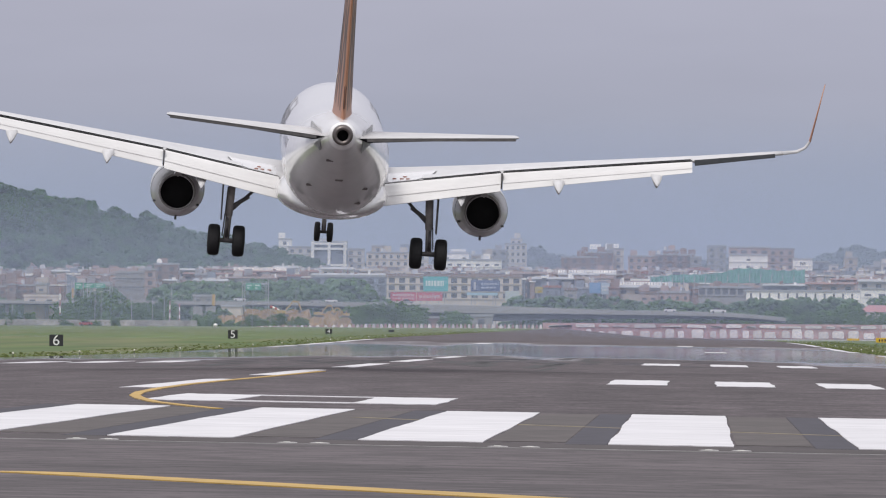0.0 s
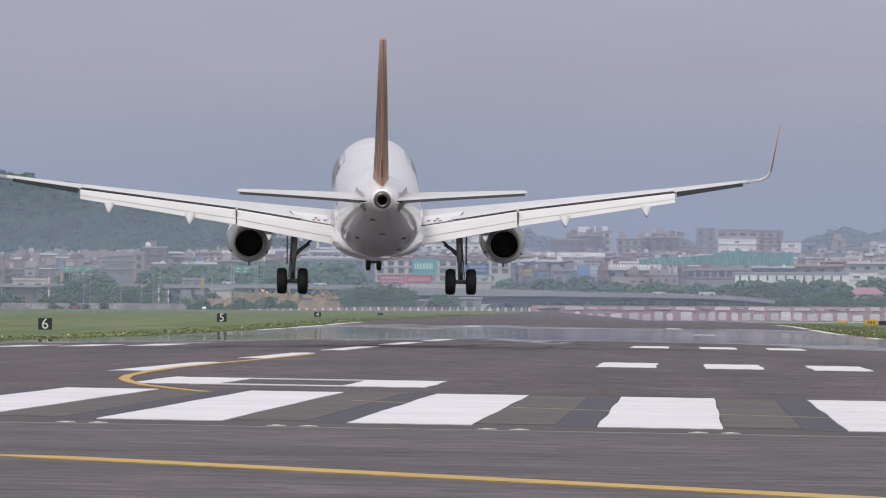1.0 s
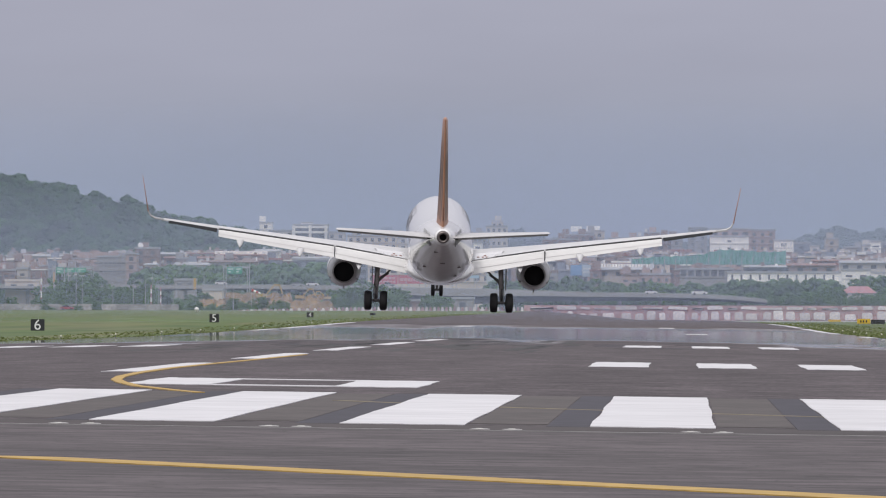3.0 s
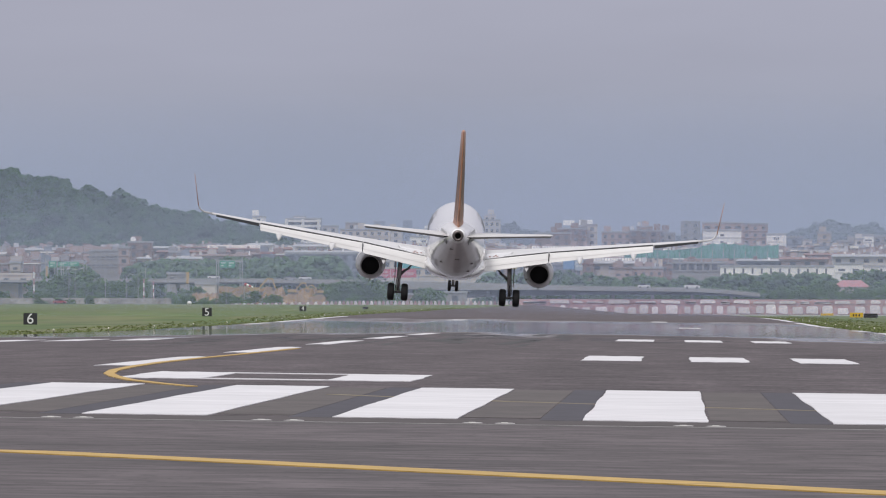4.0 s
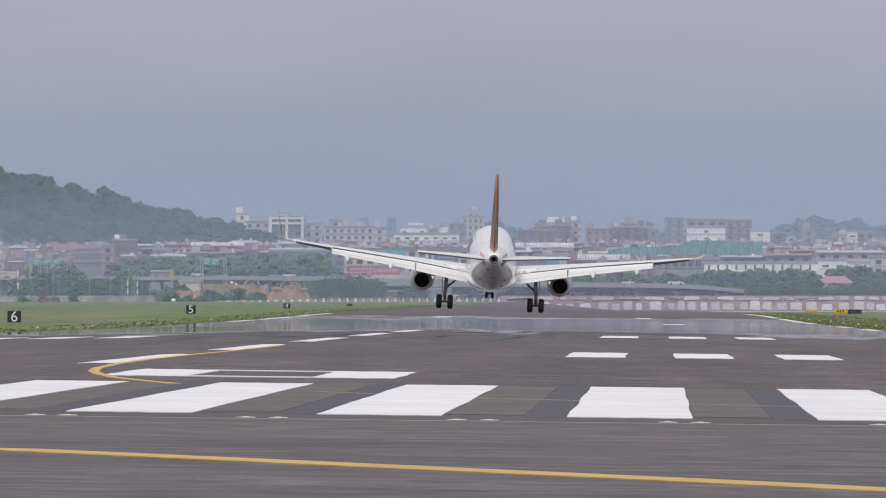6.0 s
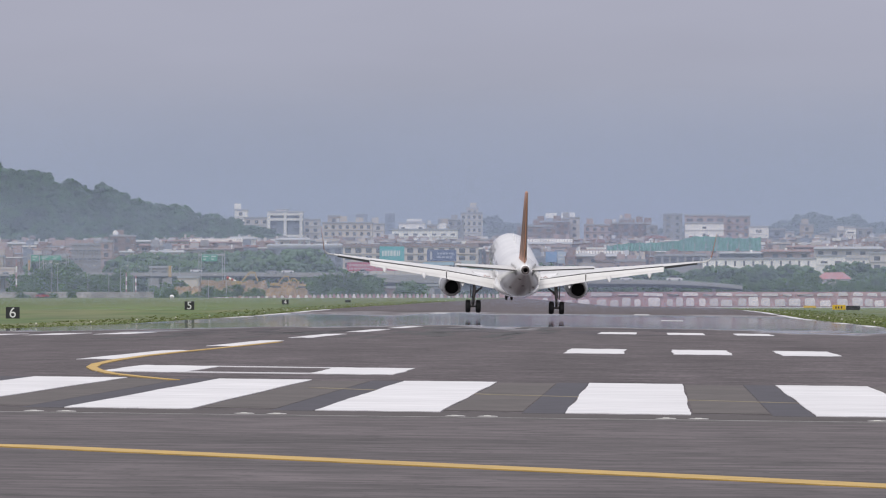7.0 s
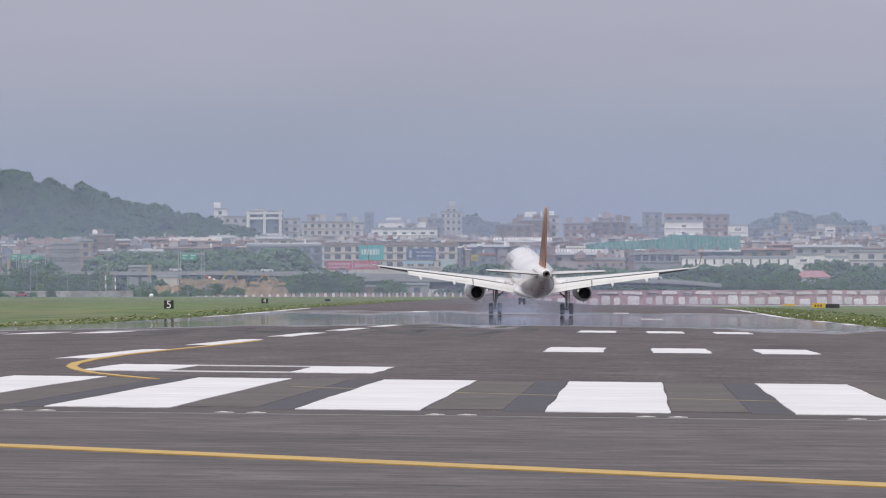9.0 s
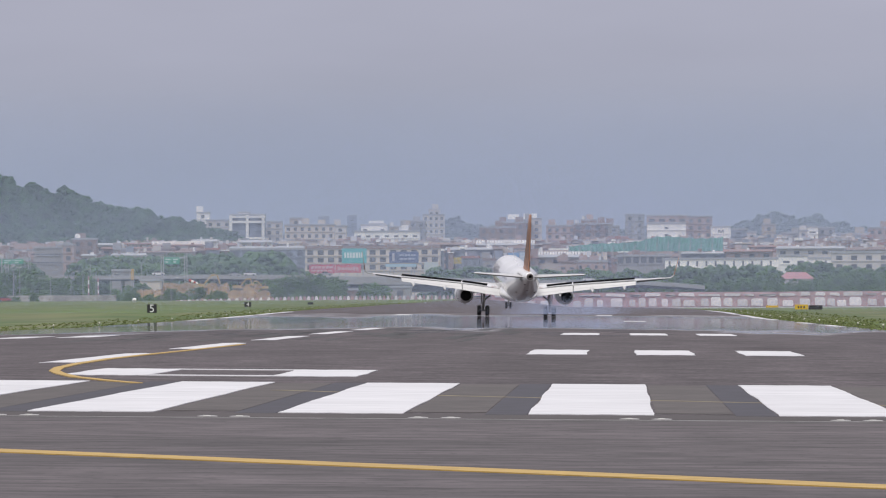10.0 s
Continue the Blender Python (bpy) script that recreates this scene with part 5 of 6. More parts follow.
M_RUST = mat("rusty_sheet_roof", (0.25, 0.15, 0.13), 0.8, grain=0.2, size=2.0, stain=0.25, stain_size=6.0)
M_BROWNROOF = mat("brown_tile_roof", (0.22, 0.165, 0.15), 0.85, grain=0.2, size=1.0, stain=0.2, stain_size=8.0)
M_GREYROOF = mat("grey_sheet_roof", (0.38, 0.385, 0.41), 0.7, grain=0.12, size=2.0, stain=0.2, stain_size=8.0)
for px0, px1, yt, yb, d, roof, wall, posts in (
        (-330, -120, 434, 440, 3620, M_GREYROOF, "beige", 0), (-110, 8, 437, 443, 3600, M_BROWNROOF, "brown", 0), (-40, 70, 430, 434, 3680, M_GREYROOF, "pale", 0), (70, 132, 428, 433, 3670, M_BROWNROOF, "beige", 0),
        (-20, 60, 443, 449, 3520, M_RUST, "brown", 0), (40, 124, 440, 446, 3540, M_BROWNROOF, "pink", 0), (226, 282, 426, 430, 3650, M_GREYROOF, "pale", 0), (240, 372, 433, 437, 3600, M_RUST, "pink", 0),
        (272, 335, 426, 429, 3660, M_RUST, "white", 0), (330, 424, 429, 432, 3640, M_RUST, "brown", 26), (205, 232, 445, 449, 3480, M_GREYROOF, "cream", 0), (258, 322, 444, 449, 3470, M_GREYROOF, "cream", 0),
        (300, 410, 440, 444, 3560, M_BROWNROOF, "pale", 0), (380, 470, 436, 441, 3580, M_BROWNROOF, "brown", 0), (448, 482, 427, 432, 3640, M_RUST, "pink", 0), (482, 545, 422, 427, 3660, M_GREYROOF, "white", 0),
        (400, 448, 420, 425, 3680, M_GREYROOF, "white", 0), (468, 610, 433, 437, 3560, M_GREYROOF, "brown", 0), (820, 930, 428, 433, 3640, M_BROWNROOF, "brown", 0), (850, 965, 437, 442, 3560, M_GREYROOF, "blue", 0),
        (905, 1010, 430, 434, 3620, M_GREYROOF, "pale", 22), (960, 1075, 443, 449, 3500, M_BROWNROOF, "pink", 0), (1010, 1110, 451, 456, 3400, M_GREYROOF, "beige", 20), (1330, 1432, 443, 448, 3480, M_RUST, "pink", 0),
        (1385, 1475, 436, 440, 3560, M_RUST, "brown", 0), (1436, 1560, 438, 443, 3520, M_GREYROOF, "pale", 0), (1268, 1345, 447, 451, 3420, M_GREYROOF, "blue", 0), (1560, 1720, 440, 446, 3500, M_BROWNROOF, "beige", 0)):
    long_roof(px0, px1, yt, yb, d, roof, WALLS[wall], "long low hall with a weathered %s roof and roof vents" % ("rust-red" if roof is M_RUST else "brown" if roof is M_BROWNROOF else "grey"), posts)
# low houses between the halls
rnd = random.Random(9)
for d, y0, y1, a, b in ((3590, 438, 447, -330, 600), (3480, 450, 460, -330, 200), (3390, 456, 468, -330, 60), (3390, 456, 466, 880, 1240)):
    x = a
    while x < b:
        w = rnd.uniform(12, 34) * (1.8 if rnd.random() < 0.15 else 1)
        building(x, x + w, rnd.uniform(y0, y1), d + rnd.uniform(-30, 30), rnd.choice(("beige", "pale", "brown", "grey", "pink", "brown", "blue", "brown", "pink")), rnd.choice((1, 1, 2)), rnd.choice((2.0, 2.6, 3.4)), tank=rnd.choice((1, 2, 3)),
                 roof=rnd.choice((M_ROOF, M_GREYROOF, WALLS["white"], M_RUST, M_REDROOF, M_BROWNROOF)), label="low hazy city building with a crowded roof", win_h=rnd.choice((0.25, 0.3, 0.4)),
                 win_w=rnd.choice((0.4, 0.5, 0.75)), group="low city roofs", slab=rnd.choice((0.4, 0.6, 0.9)), band=rnd.random() < 0.5)
        x += w * rnd.uniform(0.9, 1.25)
building(603, 842, 439, 3450, "cream", 3, 3.9, floor_h=3.0, win_w=0.62, win_h=0.62, tank=0, slab=1.3, roof=WALLS["brown"], label="long beige four-storey block with pilasters and dark windows")
building(470, 604, 440, 3500, "blue", 3, 4.2, win_w=0.6, win_h=0.6, label="long grey-blue block with tall dark windows")
B_GREY = building(122, 176, 435, 3380, "grey", 2, 20, win_w=0.7, win_h=0.15, label="blank pale grey block with ribbed front")
for k, px in enumerate((126, 134, 142, 150, 158, 166, 173)):
    x = at_px(px, 440, 3380)[0] - B_GREY.matrix_basis.translation.x
    part("rib", box(x - 0.22, x + 0.22, -0.3, -0.02, 0, at_px(0, 435.4, 3380)[2] - FLOOR_Z), WALLS["grey"], B_GREY, "vertical rib")
building(174, 193, 430, 3370, "pink", 6, 3.5, label="narrow pinkish block with window rows")
building(190, 232, 420, 3560, "brown", 3, tank=1, label="brown block with a white round tank on its roof")
ball = thing("roof_tank", "white round water tank on a roof", "water tank", pose(*at_px(201, 419.5, 3563)))
part("tank_shell", loft([ring(0, 0, z, r, r, 16, "z") for z, r in ((0, 0.6), (0.3, 1.2), (1.2, 1.5), (2.2, 1.1), (2.5, 0.4))]), WALLS["white"], ball, "", True)
building(1155, 1250, 455, 3300, "grey", 1, 2.6, win_w=0.8, win_h=0.7, label="low hall with a long greenish window band")
building(1240, 1760, 461, 3260, "white", 1, 3.4, win_w=0.22, win_h=0.6, label="long white wall with buttresses behind trees")
building(1442, 1492, 456, 3240, "white", 1, 5, win_h=0.25, label="white pavilion roof over a long wall")
building(1535, 1640, 451, 3220, "pale", 3, 4.5, label="pale two-storey building with dark windows")
building(-40, 20, 478, 2900, "cream", 1, 4, roof=WALLS["cream"], label="small cream house at the airfield fence")
building(310, 345, 494, 2850, "cream", 0, label="low pale site shed")
building(260, 296, 476, 2950, "grey", 1, 3, label="small grey site cabin by a fence")
building(665, 710, 512, 2800, "brown", 1, 4, label="low brown shed at the airfield edge")
building(752, 790, 508, 2800, "grey", 1, 4, label="low grey shed at the airfield edge")
# a red hipped roof among the trees
x0, _, z0 = at_px(1440, 496, 3000)
x1, _, z1 = at_px(1504, 484, 3000)
hall = thing("house", "house with a red hipped roof among trees", "house", pose((x0 + x1) / 2, 3000, FLOOR_Z))
w = (x1 - x0) / 2
part("wall", box(-w + 0.5, w - 0.5, 0, 8, 0, z0 - FLOOR_Z), WALLS["pale"], hall)
part("roof", loft([[(-w, -0.5, z0 - FLOOR_Z), (w, -0.5, z0 - FLOOR_Z), (w, 8.5, z0 - FLOOR_Z), (-w, 8.5, z0 - FLOOR_Z)],
                   [(-w + 3, 3.8, z1 - FLOOR_Z), (w - 3, 3.8, z1 - FLOOR_Z), (w - 3, 4.2, z1 - FLOOR_Z), (-w + 3, 4.2, z1 - FLOOR_Z)]]), mat("hazy_red_tiles", (0.42, 0.21, 0.23), 0.8, grain=0.2, size=1.0), hall)

# green netting on posts
M_NET = mat("green_net", (0.18, 0.41, 0.38), 0.85, grain=0.12, size=1.0, stain=0.15, stain_size=6, piece=0.12)
net = thing("safety_net", "long green construction netting on tall posts", "netting", pose(*at_px(1070, 446, 3440)))
S = 3440 / LENS
for i in range(14):
    xa, xb = i * 19.5 * S, (i + 1) * 19.5 * S
    h0, h1 = (20 + 2 * math.sin(i * 0.9)) * S, (20 + 2 * math.sin((i + 1) * 0.9)) * S
    if i > 6:
        h0, h1 = h0 + 1.2 * min(1, (i - 6) / 2), h1 + 1.2 * min(1, (i - 5) / 2)
    else:
        h0, h1 = h0 * (0.5 + 0.08 * i), h1 * (0.58 + 0.08 * i)
    bm = bmesh.new()
    n = 6
    prev = None
    for j in range(n + 1):
        f = j / n
        sag = 0.4 * math.sin(math.pi * f)
        col = [bm.verts.new((xa + (xb - xa) * f, 0.4 * math.sin(j * 2.3 + q), (h0 + (h1 - h0) * f - sag) * q / 3)) for q in range(4)]
        if prev:
            for q in range(3):
                bm.faces.new((prev[q], col[q], col[q + 1], prev[q + 1]))
        prev = col
    part("net_panel", bm, M_NET, net)
    part("post", rod((xa, 0.2, FLOOR_Z - at_px(0, 446, 3440)[2]), (xa, 0.2, h0 + 0.8), 0.2, 6), M_POLE, net)

# ---- the elevated road ----
road = thing("elevated_road", "pale concrete elevated road with parapets on piers", "viaduct", kind="structure")
M_DECK = mat("viaduct_concrete", (0.34, 0.34, 0.36), 0.85, grain=0.1, size=2, stain=0.12, stain_size=20)
# girder darker than the deck: the shade below is put into its colour
M_DECKUNDER = mat("viaduct_underside_shade", (0.09, 0.10, 0.12), 0.85, grain=0.1, size=2)
# bearing, deck height, depth of the face, depth of the girder
ROADLINE = [(-300, 487, 0.5, 0.4), (0, 488, 0.5, 0.4), (200, 488, 0.55, 0.45), (400, 487, 0.6, 0.6), (560, 488, 0.9, 0.9), (660, 490, 2.0, 2.2), (700, 491, 2.1, 2.6), (800, 493, 1.9, 2.6), (900, 496, 1.2, 2.0), (1000, 499, 0.9, 1.4),
            (1100, 500, 0.8, 1.2), (1200, 502, 0.7, 1.0), (1260, 506, 0.6, 0.8), (1310, 511, 0.5, 0.5)]
rings_a, rings_b = [], []
for px, y, face, girder in ROADLINE:
    x, yy, z = at_px(px, y, 2900)
    rings_a.append([(x, yy - 6, z - face), (x, yy - 6, z + 0.35), (x, yy - 5.7, z + 0.35), (x, yy - 5.6, z - 0.3), (x, yy + 5.6, z - 0.3), (x, yy + 5.7, z + 0.6), (x, yy + 6, z + 0.6), (x, yy + 6, z - face)])
    rings_b.append([(x, yy - 5, z - face - girder), (x, yy - 5, z - face), (x, yy + 5, z - face), (x, yy + 5, z - face - girder)])
part("deck", loft(rings_a), M_DECK, road)
part("girder", loft(rings_b), M_DECKUNDER, road, "girder beneath the deck, coloured dark for shade")
for px in range(-280, 1300, 70):
    y, face, girder = interp(ROADLINE, px)
    x, yy, z = at_px(px, y, 2900)
    part("pier", box(x - 0.6, x + 0.6, yy - 1, yy + 1, FLOOR_Z, z - face - girder + 0.05), M_CONC, road)
# lamp posts and guard rail along the deck
bm = bmesh.new()
for (pa, ya, *_), (pb, yb, *_) in zip(ROADLINE, ROADLINE[1:]):
    a, b = Vector(at_px(pa, ya, 2900)), Vector(at_px(pb, yb, 2900))
    rod(a + Vector((0, -5.85, 0.75)), b + Vector((0, -5.85, 0.75)), 0.06, 6, bm)
part("guard_rail", bm, M_POLE, road, "thin grey guard rail")

# cars on the elevated road and the edge road
M_CARS = [mat("car_white", (0.72, 0.72, 0.74), 0.3, coat=0.5), mat("car_red", (0.40, 0.08, 0.08), 0.3, coat=0.5), mat("car_grey", (0.30, 0.31, 0.34), 0.3, coat=0.5)]


def car(px, y, d, paint, big=1.0):
    c = thing("car", "small %s car driving far off" % ("white", "red", "grey")[paint], "car", pose(*at_px(px, y, d)), "far cars")
    rings = []
    for x, z0, z1, w in ((-2.1, 0.45, 0.85, 0.7), (-1.9, 0.3, 0.95, 0.82), (-1.2, 0.25, 1.0, 0.86), (1.2, 0.25, 1.0, 0.86), (2.0, 0.3, 0.85, 0.82), (2.15, 0.45, 0.7, 0.7)):
        rings.append([(x, -w, z0), (x, w, z0), (x, w, z1), (x, -w, z1)])
    part("body", loft(rings), M_CARS[paint], c)
    part("cabin", loft([[(-1.5, -0.75, 1.0), (0.9, -0.75, 1.0), (0.9, 0.75, 1.0), (-1.5, 0.75, 1.0)], [(-1.1, -0.62, 1.5), (0.3, -0.62, 1.5), (0.3, 0.62, 1.5), (-1.1, 0.62, 1.5)]]), M_GLASS, c, "dark glazed cabin")
    for x in (-1.3, 1.3):
        for yy in (-0.8, 0.8):
            part("wheel", loft([ring(x, yy + e, 0.32, 0.32, 0.32, 12) for e in (-0.1, 0.1)]), M_TYRE, c)
    c.scale = (big, big, big)


car(70, 528.7, 2670, 1)
car(343, 484, 2896, 0)
car(478, 486, 2896, 2)
car(505, 485.5, 2896, 0)
car(1105, 498.5, 2896, 0)
car(1190, 500, 2896, 0, 1.3)
car(640, 486.5, 2896, 2)

# ---- along the far edge of the field ----
M_HAZYYEL = mat("machine_yellow", (0.50, 0.36, 0.15), 0.6, grain=0.15, size=0.5, stain=0.15, stain_size=3)
M_SOIL = mat("bare_soil", (0.285, 0.20, 0.115), 0.9, grain=0.25, size=1.0, stain=0.45, stain_size=4)


def excavator(px, ybase, d, scale, flip):
    e = thing("excavator", "yellow tracked excavator on a building site", "excavator", pose(*at_px(px, ybase, d)))
    part("track", loft([[(x, -1.4, z) for x, z in ((-2.2, 0.1), (-1.9, 0), (1.9, 0), (2.2, 0.3), (2.1, 0.9), (-2.1, 0.9))], [(x, -0.9, z) for x, z in ((-2.2, 0.1), (-1.9, 0), (1.9, 0), (2.2, 0.3), (2.1, 0.9), (-2.1, 0.9))]]), M_DARKSTEEL, e)
    part("track", loft([[(x, 0.9, z) for x, z in ((-2.2, 0.1), (-1.9, 0), (1.9, 0), (2.2, 0.3), (2.1, 0.9), (-2.1, 0.9))], [(x, 1.4, z) for x, z in ((-2.2, 0.1), (-1.9, 0), (1.9, 0), (2.2, 0.3), (2.1, 0.9), (-2.1, 0.9))]]), M_DARKSTEEL, e)
    part("body", box(-2.4 * flip if flip > 0 else -1.2, 1.2 if flip > 0 else 2.4, -1.3, 1.3, 1.0, 2.3, None, 0.15), M_HAZYYEL, e)
    part("cab", box(min(0.1, 1.2 * flip), max(0.1, 1.2 * flip), -1.3, -0.1, 2.3, 3.2, None, 0.1), M_GLASS, e)
    part("boom", loft([[(1.0 * flip, -0.3, 1.8), (1.0 * flip, 0.3, 1.8), (1.0 * flip, 0.3, 2.5), (1.0 * flip, -0.3, 2.5)], [(3.6 * flip, -0.25, 4.6), (3.6 * flip, 0.25, 4.6), (3.6 * flip, 0.25, 5.4), (3.6 * flip, -0.25, 5.4)],
                      [(5.4 * flip, -0.2, 4.7), (5.4 * flip, 0.2, 4.7), (5.4 * flip, 0.2, 5.2), (5.4 * flip, -0.2, 5.2)]]), M_HAZYYEL, e)
    part("arm", rod((5.2 * flip, 0, 5.2), (6.2 * flip, 0, 2.2), 0.28, 6), M_HAZYYEL, e)
    part("bucket", box(5.7 * flip - 0.5, 5.7 * flip + 0.5, -0.5, 0.5, 1.3, 2.3, None, 0.15), M_DARKSTEEL, e)
    e.scale = (scale, scale, scale)


excavator(418, 511.5, 2748, 1.0, 1)
excavator(484, 511.5, 2749, 0.75, 1)
excavator(530, 511.5, 2743, 0.6, -1)
def soil_heap(a, b, ytop, d, seed, ramp=2.0):
    """An embankment with a level uneven top."""
    r = random.Random(seed)
    x0, x1 = at_px(a, 0, d)[0], at_px(b, 0, d)[0]
    z1 = at_px(a, ytop, d)[2]
    rings = []
    n = 14
    for j in range(n + 1):
        x = x0 + (x1 - x0) * j / n
        g = ground_z(x, d) - 0.3
        t = z1 - r.random() ** 2 * 1.1 if 0 < j < n else g + 0.3
        e = r.uniform(-0.35, 0.35)
        rings.append([(x, d - 5 + e, g), (x, d - 3.5 + e, (t + g) / 2 + e), (x, d - 2.4, t), (x, d + 6, t), (x, d + 9, g)])
    tagged(part("embankment", loft(rings), M_SOIL), "embankment of bare ochre soil on a building site", "embankment")


soil_heap(400, 506, 510, 2750, 1)
soil_heap(480, 545, 511.5, 2742, 2)
soil_heap(302, 352, 508, 2775, 3)
soil_heap(344, 474, 497, 2800, 4)
soil_heap(484, 536, 499, 2790, 5)


def pole_lamp(px, ybase, ytop, d, arms=1):
    x, y, z0 = at_px(px, ybase, d)
    z1 = at_px(px, ytop, d)[2]
    z0 = ground_z(x, y) - 0.1
    h = z1 - z0
    o = thing("street_lamp", "slim grey street lamp on a curved arm", "street lamp", pose(x, y, z0), "street lamps")
    part("pole", rod((0, 0, 0), (0, 0, h * 0.92), 0.12, 7, None, 0.07), M_POLE, o)
    for s in ((1,), (1, -1))[arms - 1]:
        bm = rod((0, 0, h * 0.92), (s * 0.8, 0, h * 0.98), 0.07, 6)
        rod((s * 0.8, 0, h * 0.98), (s * 1.9, 0, h), 0.06, 6, bm)
        part("arm", bm, M_POLE, o)
        part("lamp_head", box(min(s * 1.7, s * 2.5), max(s * 1.7, s * 2.5), -0.15, 0.15, h - 0.06, h + 0.1, None, 0.03), M_LAMP, o)


for px, yb, yt, arms in ((86, 515, 468, 2), (97, 517, 466, 2), (151, 518, 472, 1), (188, 518, 476, 1), (209, 518, 472, 1), (232, 516, 474, 1), (258, 518, 480, 1), (313, 490, 456, 1), (365, 518, 488, 1), (222, 490, 452, 1), (264, 490, 456, 1),
                         (-60, 516, 468, 2), (-120, 516, 468, 1), (442, 490, 462, 1)):
    pole_lamp(px, yb, yt, 2720 if yb > 500 else 2890, arms)
for px, yb, yt in ((24, 507, 461), (219, 508, 484), (236, 512, 488)):
    x, y, z0 = at_px(px, yb, 2740)
    z1 = at_px(px, yt, 2740)[2]
    z0 = ground_z(x, y) - 0.1
    o = thing("marker_mast", "tall mast banded in red and white", "mast", pose(x, y, z0), "banded masts")
    n = 6
    for i in range(n):
        part("band", rod((0, 0, (z1 - z0) * i / n), (0, 0, (z1 - z0) * (i + 1) / n), 0.22, 8), (WALLS["white"], mat("mast_red", (0.46, 0.26, 0.26), 0.7))[i % 2], o)

# green road signs on gantries
M_ROADGREEN = mat("road_sign_green", (0.07, 0.36, 0.25), 0.5, grain=0.06, size=0.6)
M_BARW = mat("road_sign_bars", (0.55, 0.66, 0.62), 0.5)


def gantry(px0, px1, y0, y1, ybase, d, split):
    x0, _, z1 = at_px(px0, y0, d)
    x1, _, z0 = at_px(px1, y1, d)
    zb = ground_z(x0, d) - 0.1
    g = thing("road_sign", "green motorway sign with white writing on a steel gantry", "road sign", pose(x0, d, zb))
    w = x1 - x0
    for x in (-1.0, w + 1.6):
        for dx in (0, 0.8):
            part("leg", rod((x + dx, 0, 0), (x + dx, 0, z1 - zb + 0.8), 0.14, 6), M_POLE, g)
    part("crossbeam", box(-1.2, w + 2.4, 0.3, 0.7, z1 - zb - 0.4, z1 - zb + 0.2), M_POLE, g)
    for i in range(split):
        a, b = w * i / split + 0.1, w * (i + 1) / split - 0.1
        p = part("sign_panel", box(a, b, -0.1, 0.1, z0 - zb, z1 - zb, None, 0.04), M_ROADGREEN, g)
        h = z1 - z0
        for q0, q1, f in ((0.6, 0.8, 0.7), (0.2, 0.4, 0.4)):
            part("writing_bar", box(a + 0.15 * (b - a), a + (0.15 + f) * (b - a), -0.16, -0.11, z0 - zb + q0 * h, z0 - zb + q1 * h), M_BARW, p)


gantry(353, 381, 452, 464, 488, 2880, 2)
gantry(50, 64, 453, 464, 488, 2880, 1)
gantry(66, 104, 454, 462, 488, 2880, 2)
board(294, 299, 472, 492, 2800, (0.55, 0.38, 0.14), "narrow orange site banner")
board(45, 48, 462, 480, 2860, (0.52, 0.34, 0.16), "narrow orange banner on a pole")

# the low perimeter wall, a white dome and a windsock
x0, _, _ = at_px(-330, 520, 2690)
x1, _, _ = at_px(268, 520, 2690)
wall = tagged(part("perimeter_wall", box(x0, x1, 2690, 2690.4, FLOOR_Z, at_px(0, 518.3, 2690)[2], None, 0.05), mat("weathered_wall", (0.36, 0.345, 0.34), 0.9, grain=0.25, size=0.8, stain=0.5, stain_size=6)), "low pale concrete wall along the airfield edge", "wall", kind="structure")
dome = thing("white_dome", "small white dome on a stand in the grass", "dome", pose(at_px(300, 526, 2300)[0], 2300, ground_z(at_px(300, 526, 2300)[0], 2300) - 0.06))
part("dome_shell", loft([ring(0, 0, z, r, r, 14, "z") for z, r in ((0.0, 0.25), (0.35, 0.3), (0.4, 0.55), (0.8, 0.6), (1.1, 0.4), (1.2, 0.1))]), WALLS["white"], dome, "", True)
sock = thing("windsock", "red and white windsock on a pole", "windsock", pose(*at_px(397, 522, 2600)))
part("pole", rod((0, 0, 0), (0, 0, 5.2), 0.1, 7), M_POLE, sock)
for i in range(4):
    a, b = i * 0.7, (i + 1) * 0.7
    part("sock_band", rod((a, 0, 5.0 - 0.35 * a), (b, 0, 5.0 - 0.35 * b), 0.5 - 0.08 * i, 10, None, 0.42 - 0.08 * i), (mat("sock_red", (0.5, 0.12, 0.12), 0.8), WALLS["white"])[i % 2], sock)

# ---- the red and white barriers at the runway's end ----
M_RED = mat("barrier_red", (0.43, 0.285, 0.305), 0.75, grain=0.2, size=0.8, stain=0.3, stain_size=5, piece=0.16)
M_BARWHITE = mat("barrier_white", (0.72, 0.68, 0.70), 0.75, grain=0.16, size=0.8, stain=0.2, stain_size=4, piece=0.2)
fence = thing("blast_fence", "long red and white chequered barrier across the runway's end", "barrier", kind="structure")
D = 2650
S = D / LENS
rnd = random.Random(14)
zb = at_px(0, 547.5, D)[2]
part("backing", box((880 - 1161) * S, (1780 - 1161) * S, D + 0.3, D + 0.8, zb - 0.4, zb + 29 * S), M_RED, fence, "mauve red backing boards")
part("kerb", box((880 - 1161) * S, (1780 - 1161) * S, D - 1.5, D - 0.5, zb - 0.4, zb + 2.2 * S), M_BARWHITE, fence, "white kerb at the foot")


def slab_panel(w, h):
    """A worn barrier block with uneven rounded corners."""
    j = lambda: rnd.uniform(0.0, 0.35)
    a, b, h = -w * S / 2, w * S / 2, h * S
    face = [(a + j(), j()), (b - j(), j() * 0.6), (b, 0.4 + j()), (b - j() * 0.5, h - 0.4 - j()), (b - 0.2 - j(), h - j() * 0.6), (a + 0.2 + j(), h - j() * 0.6), (a, h - 0.4 - j()), (a + j() * 0.4, 0.4 + j())]
    return loft([[(x, 0, z) for x, z in face], [(x, 0.25, z) for x, z in face]])


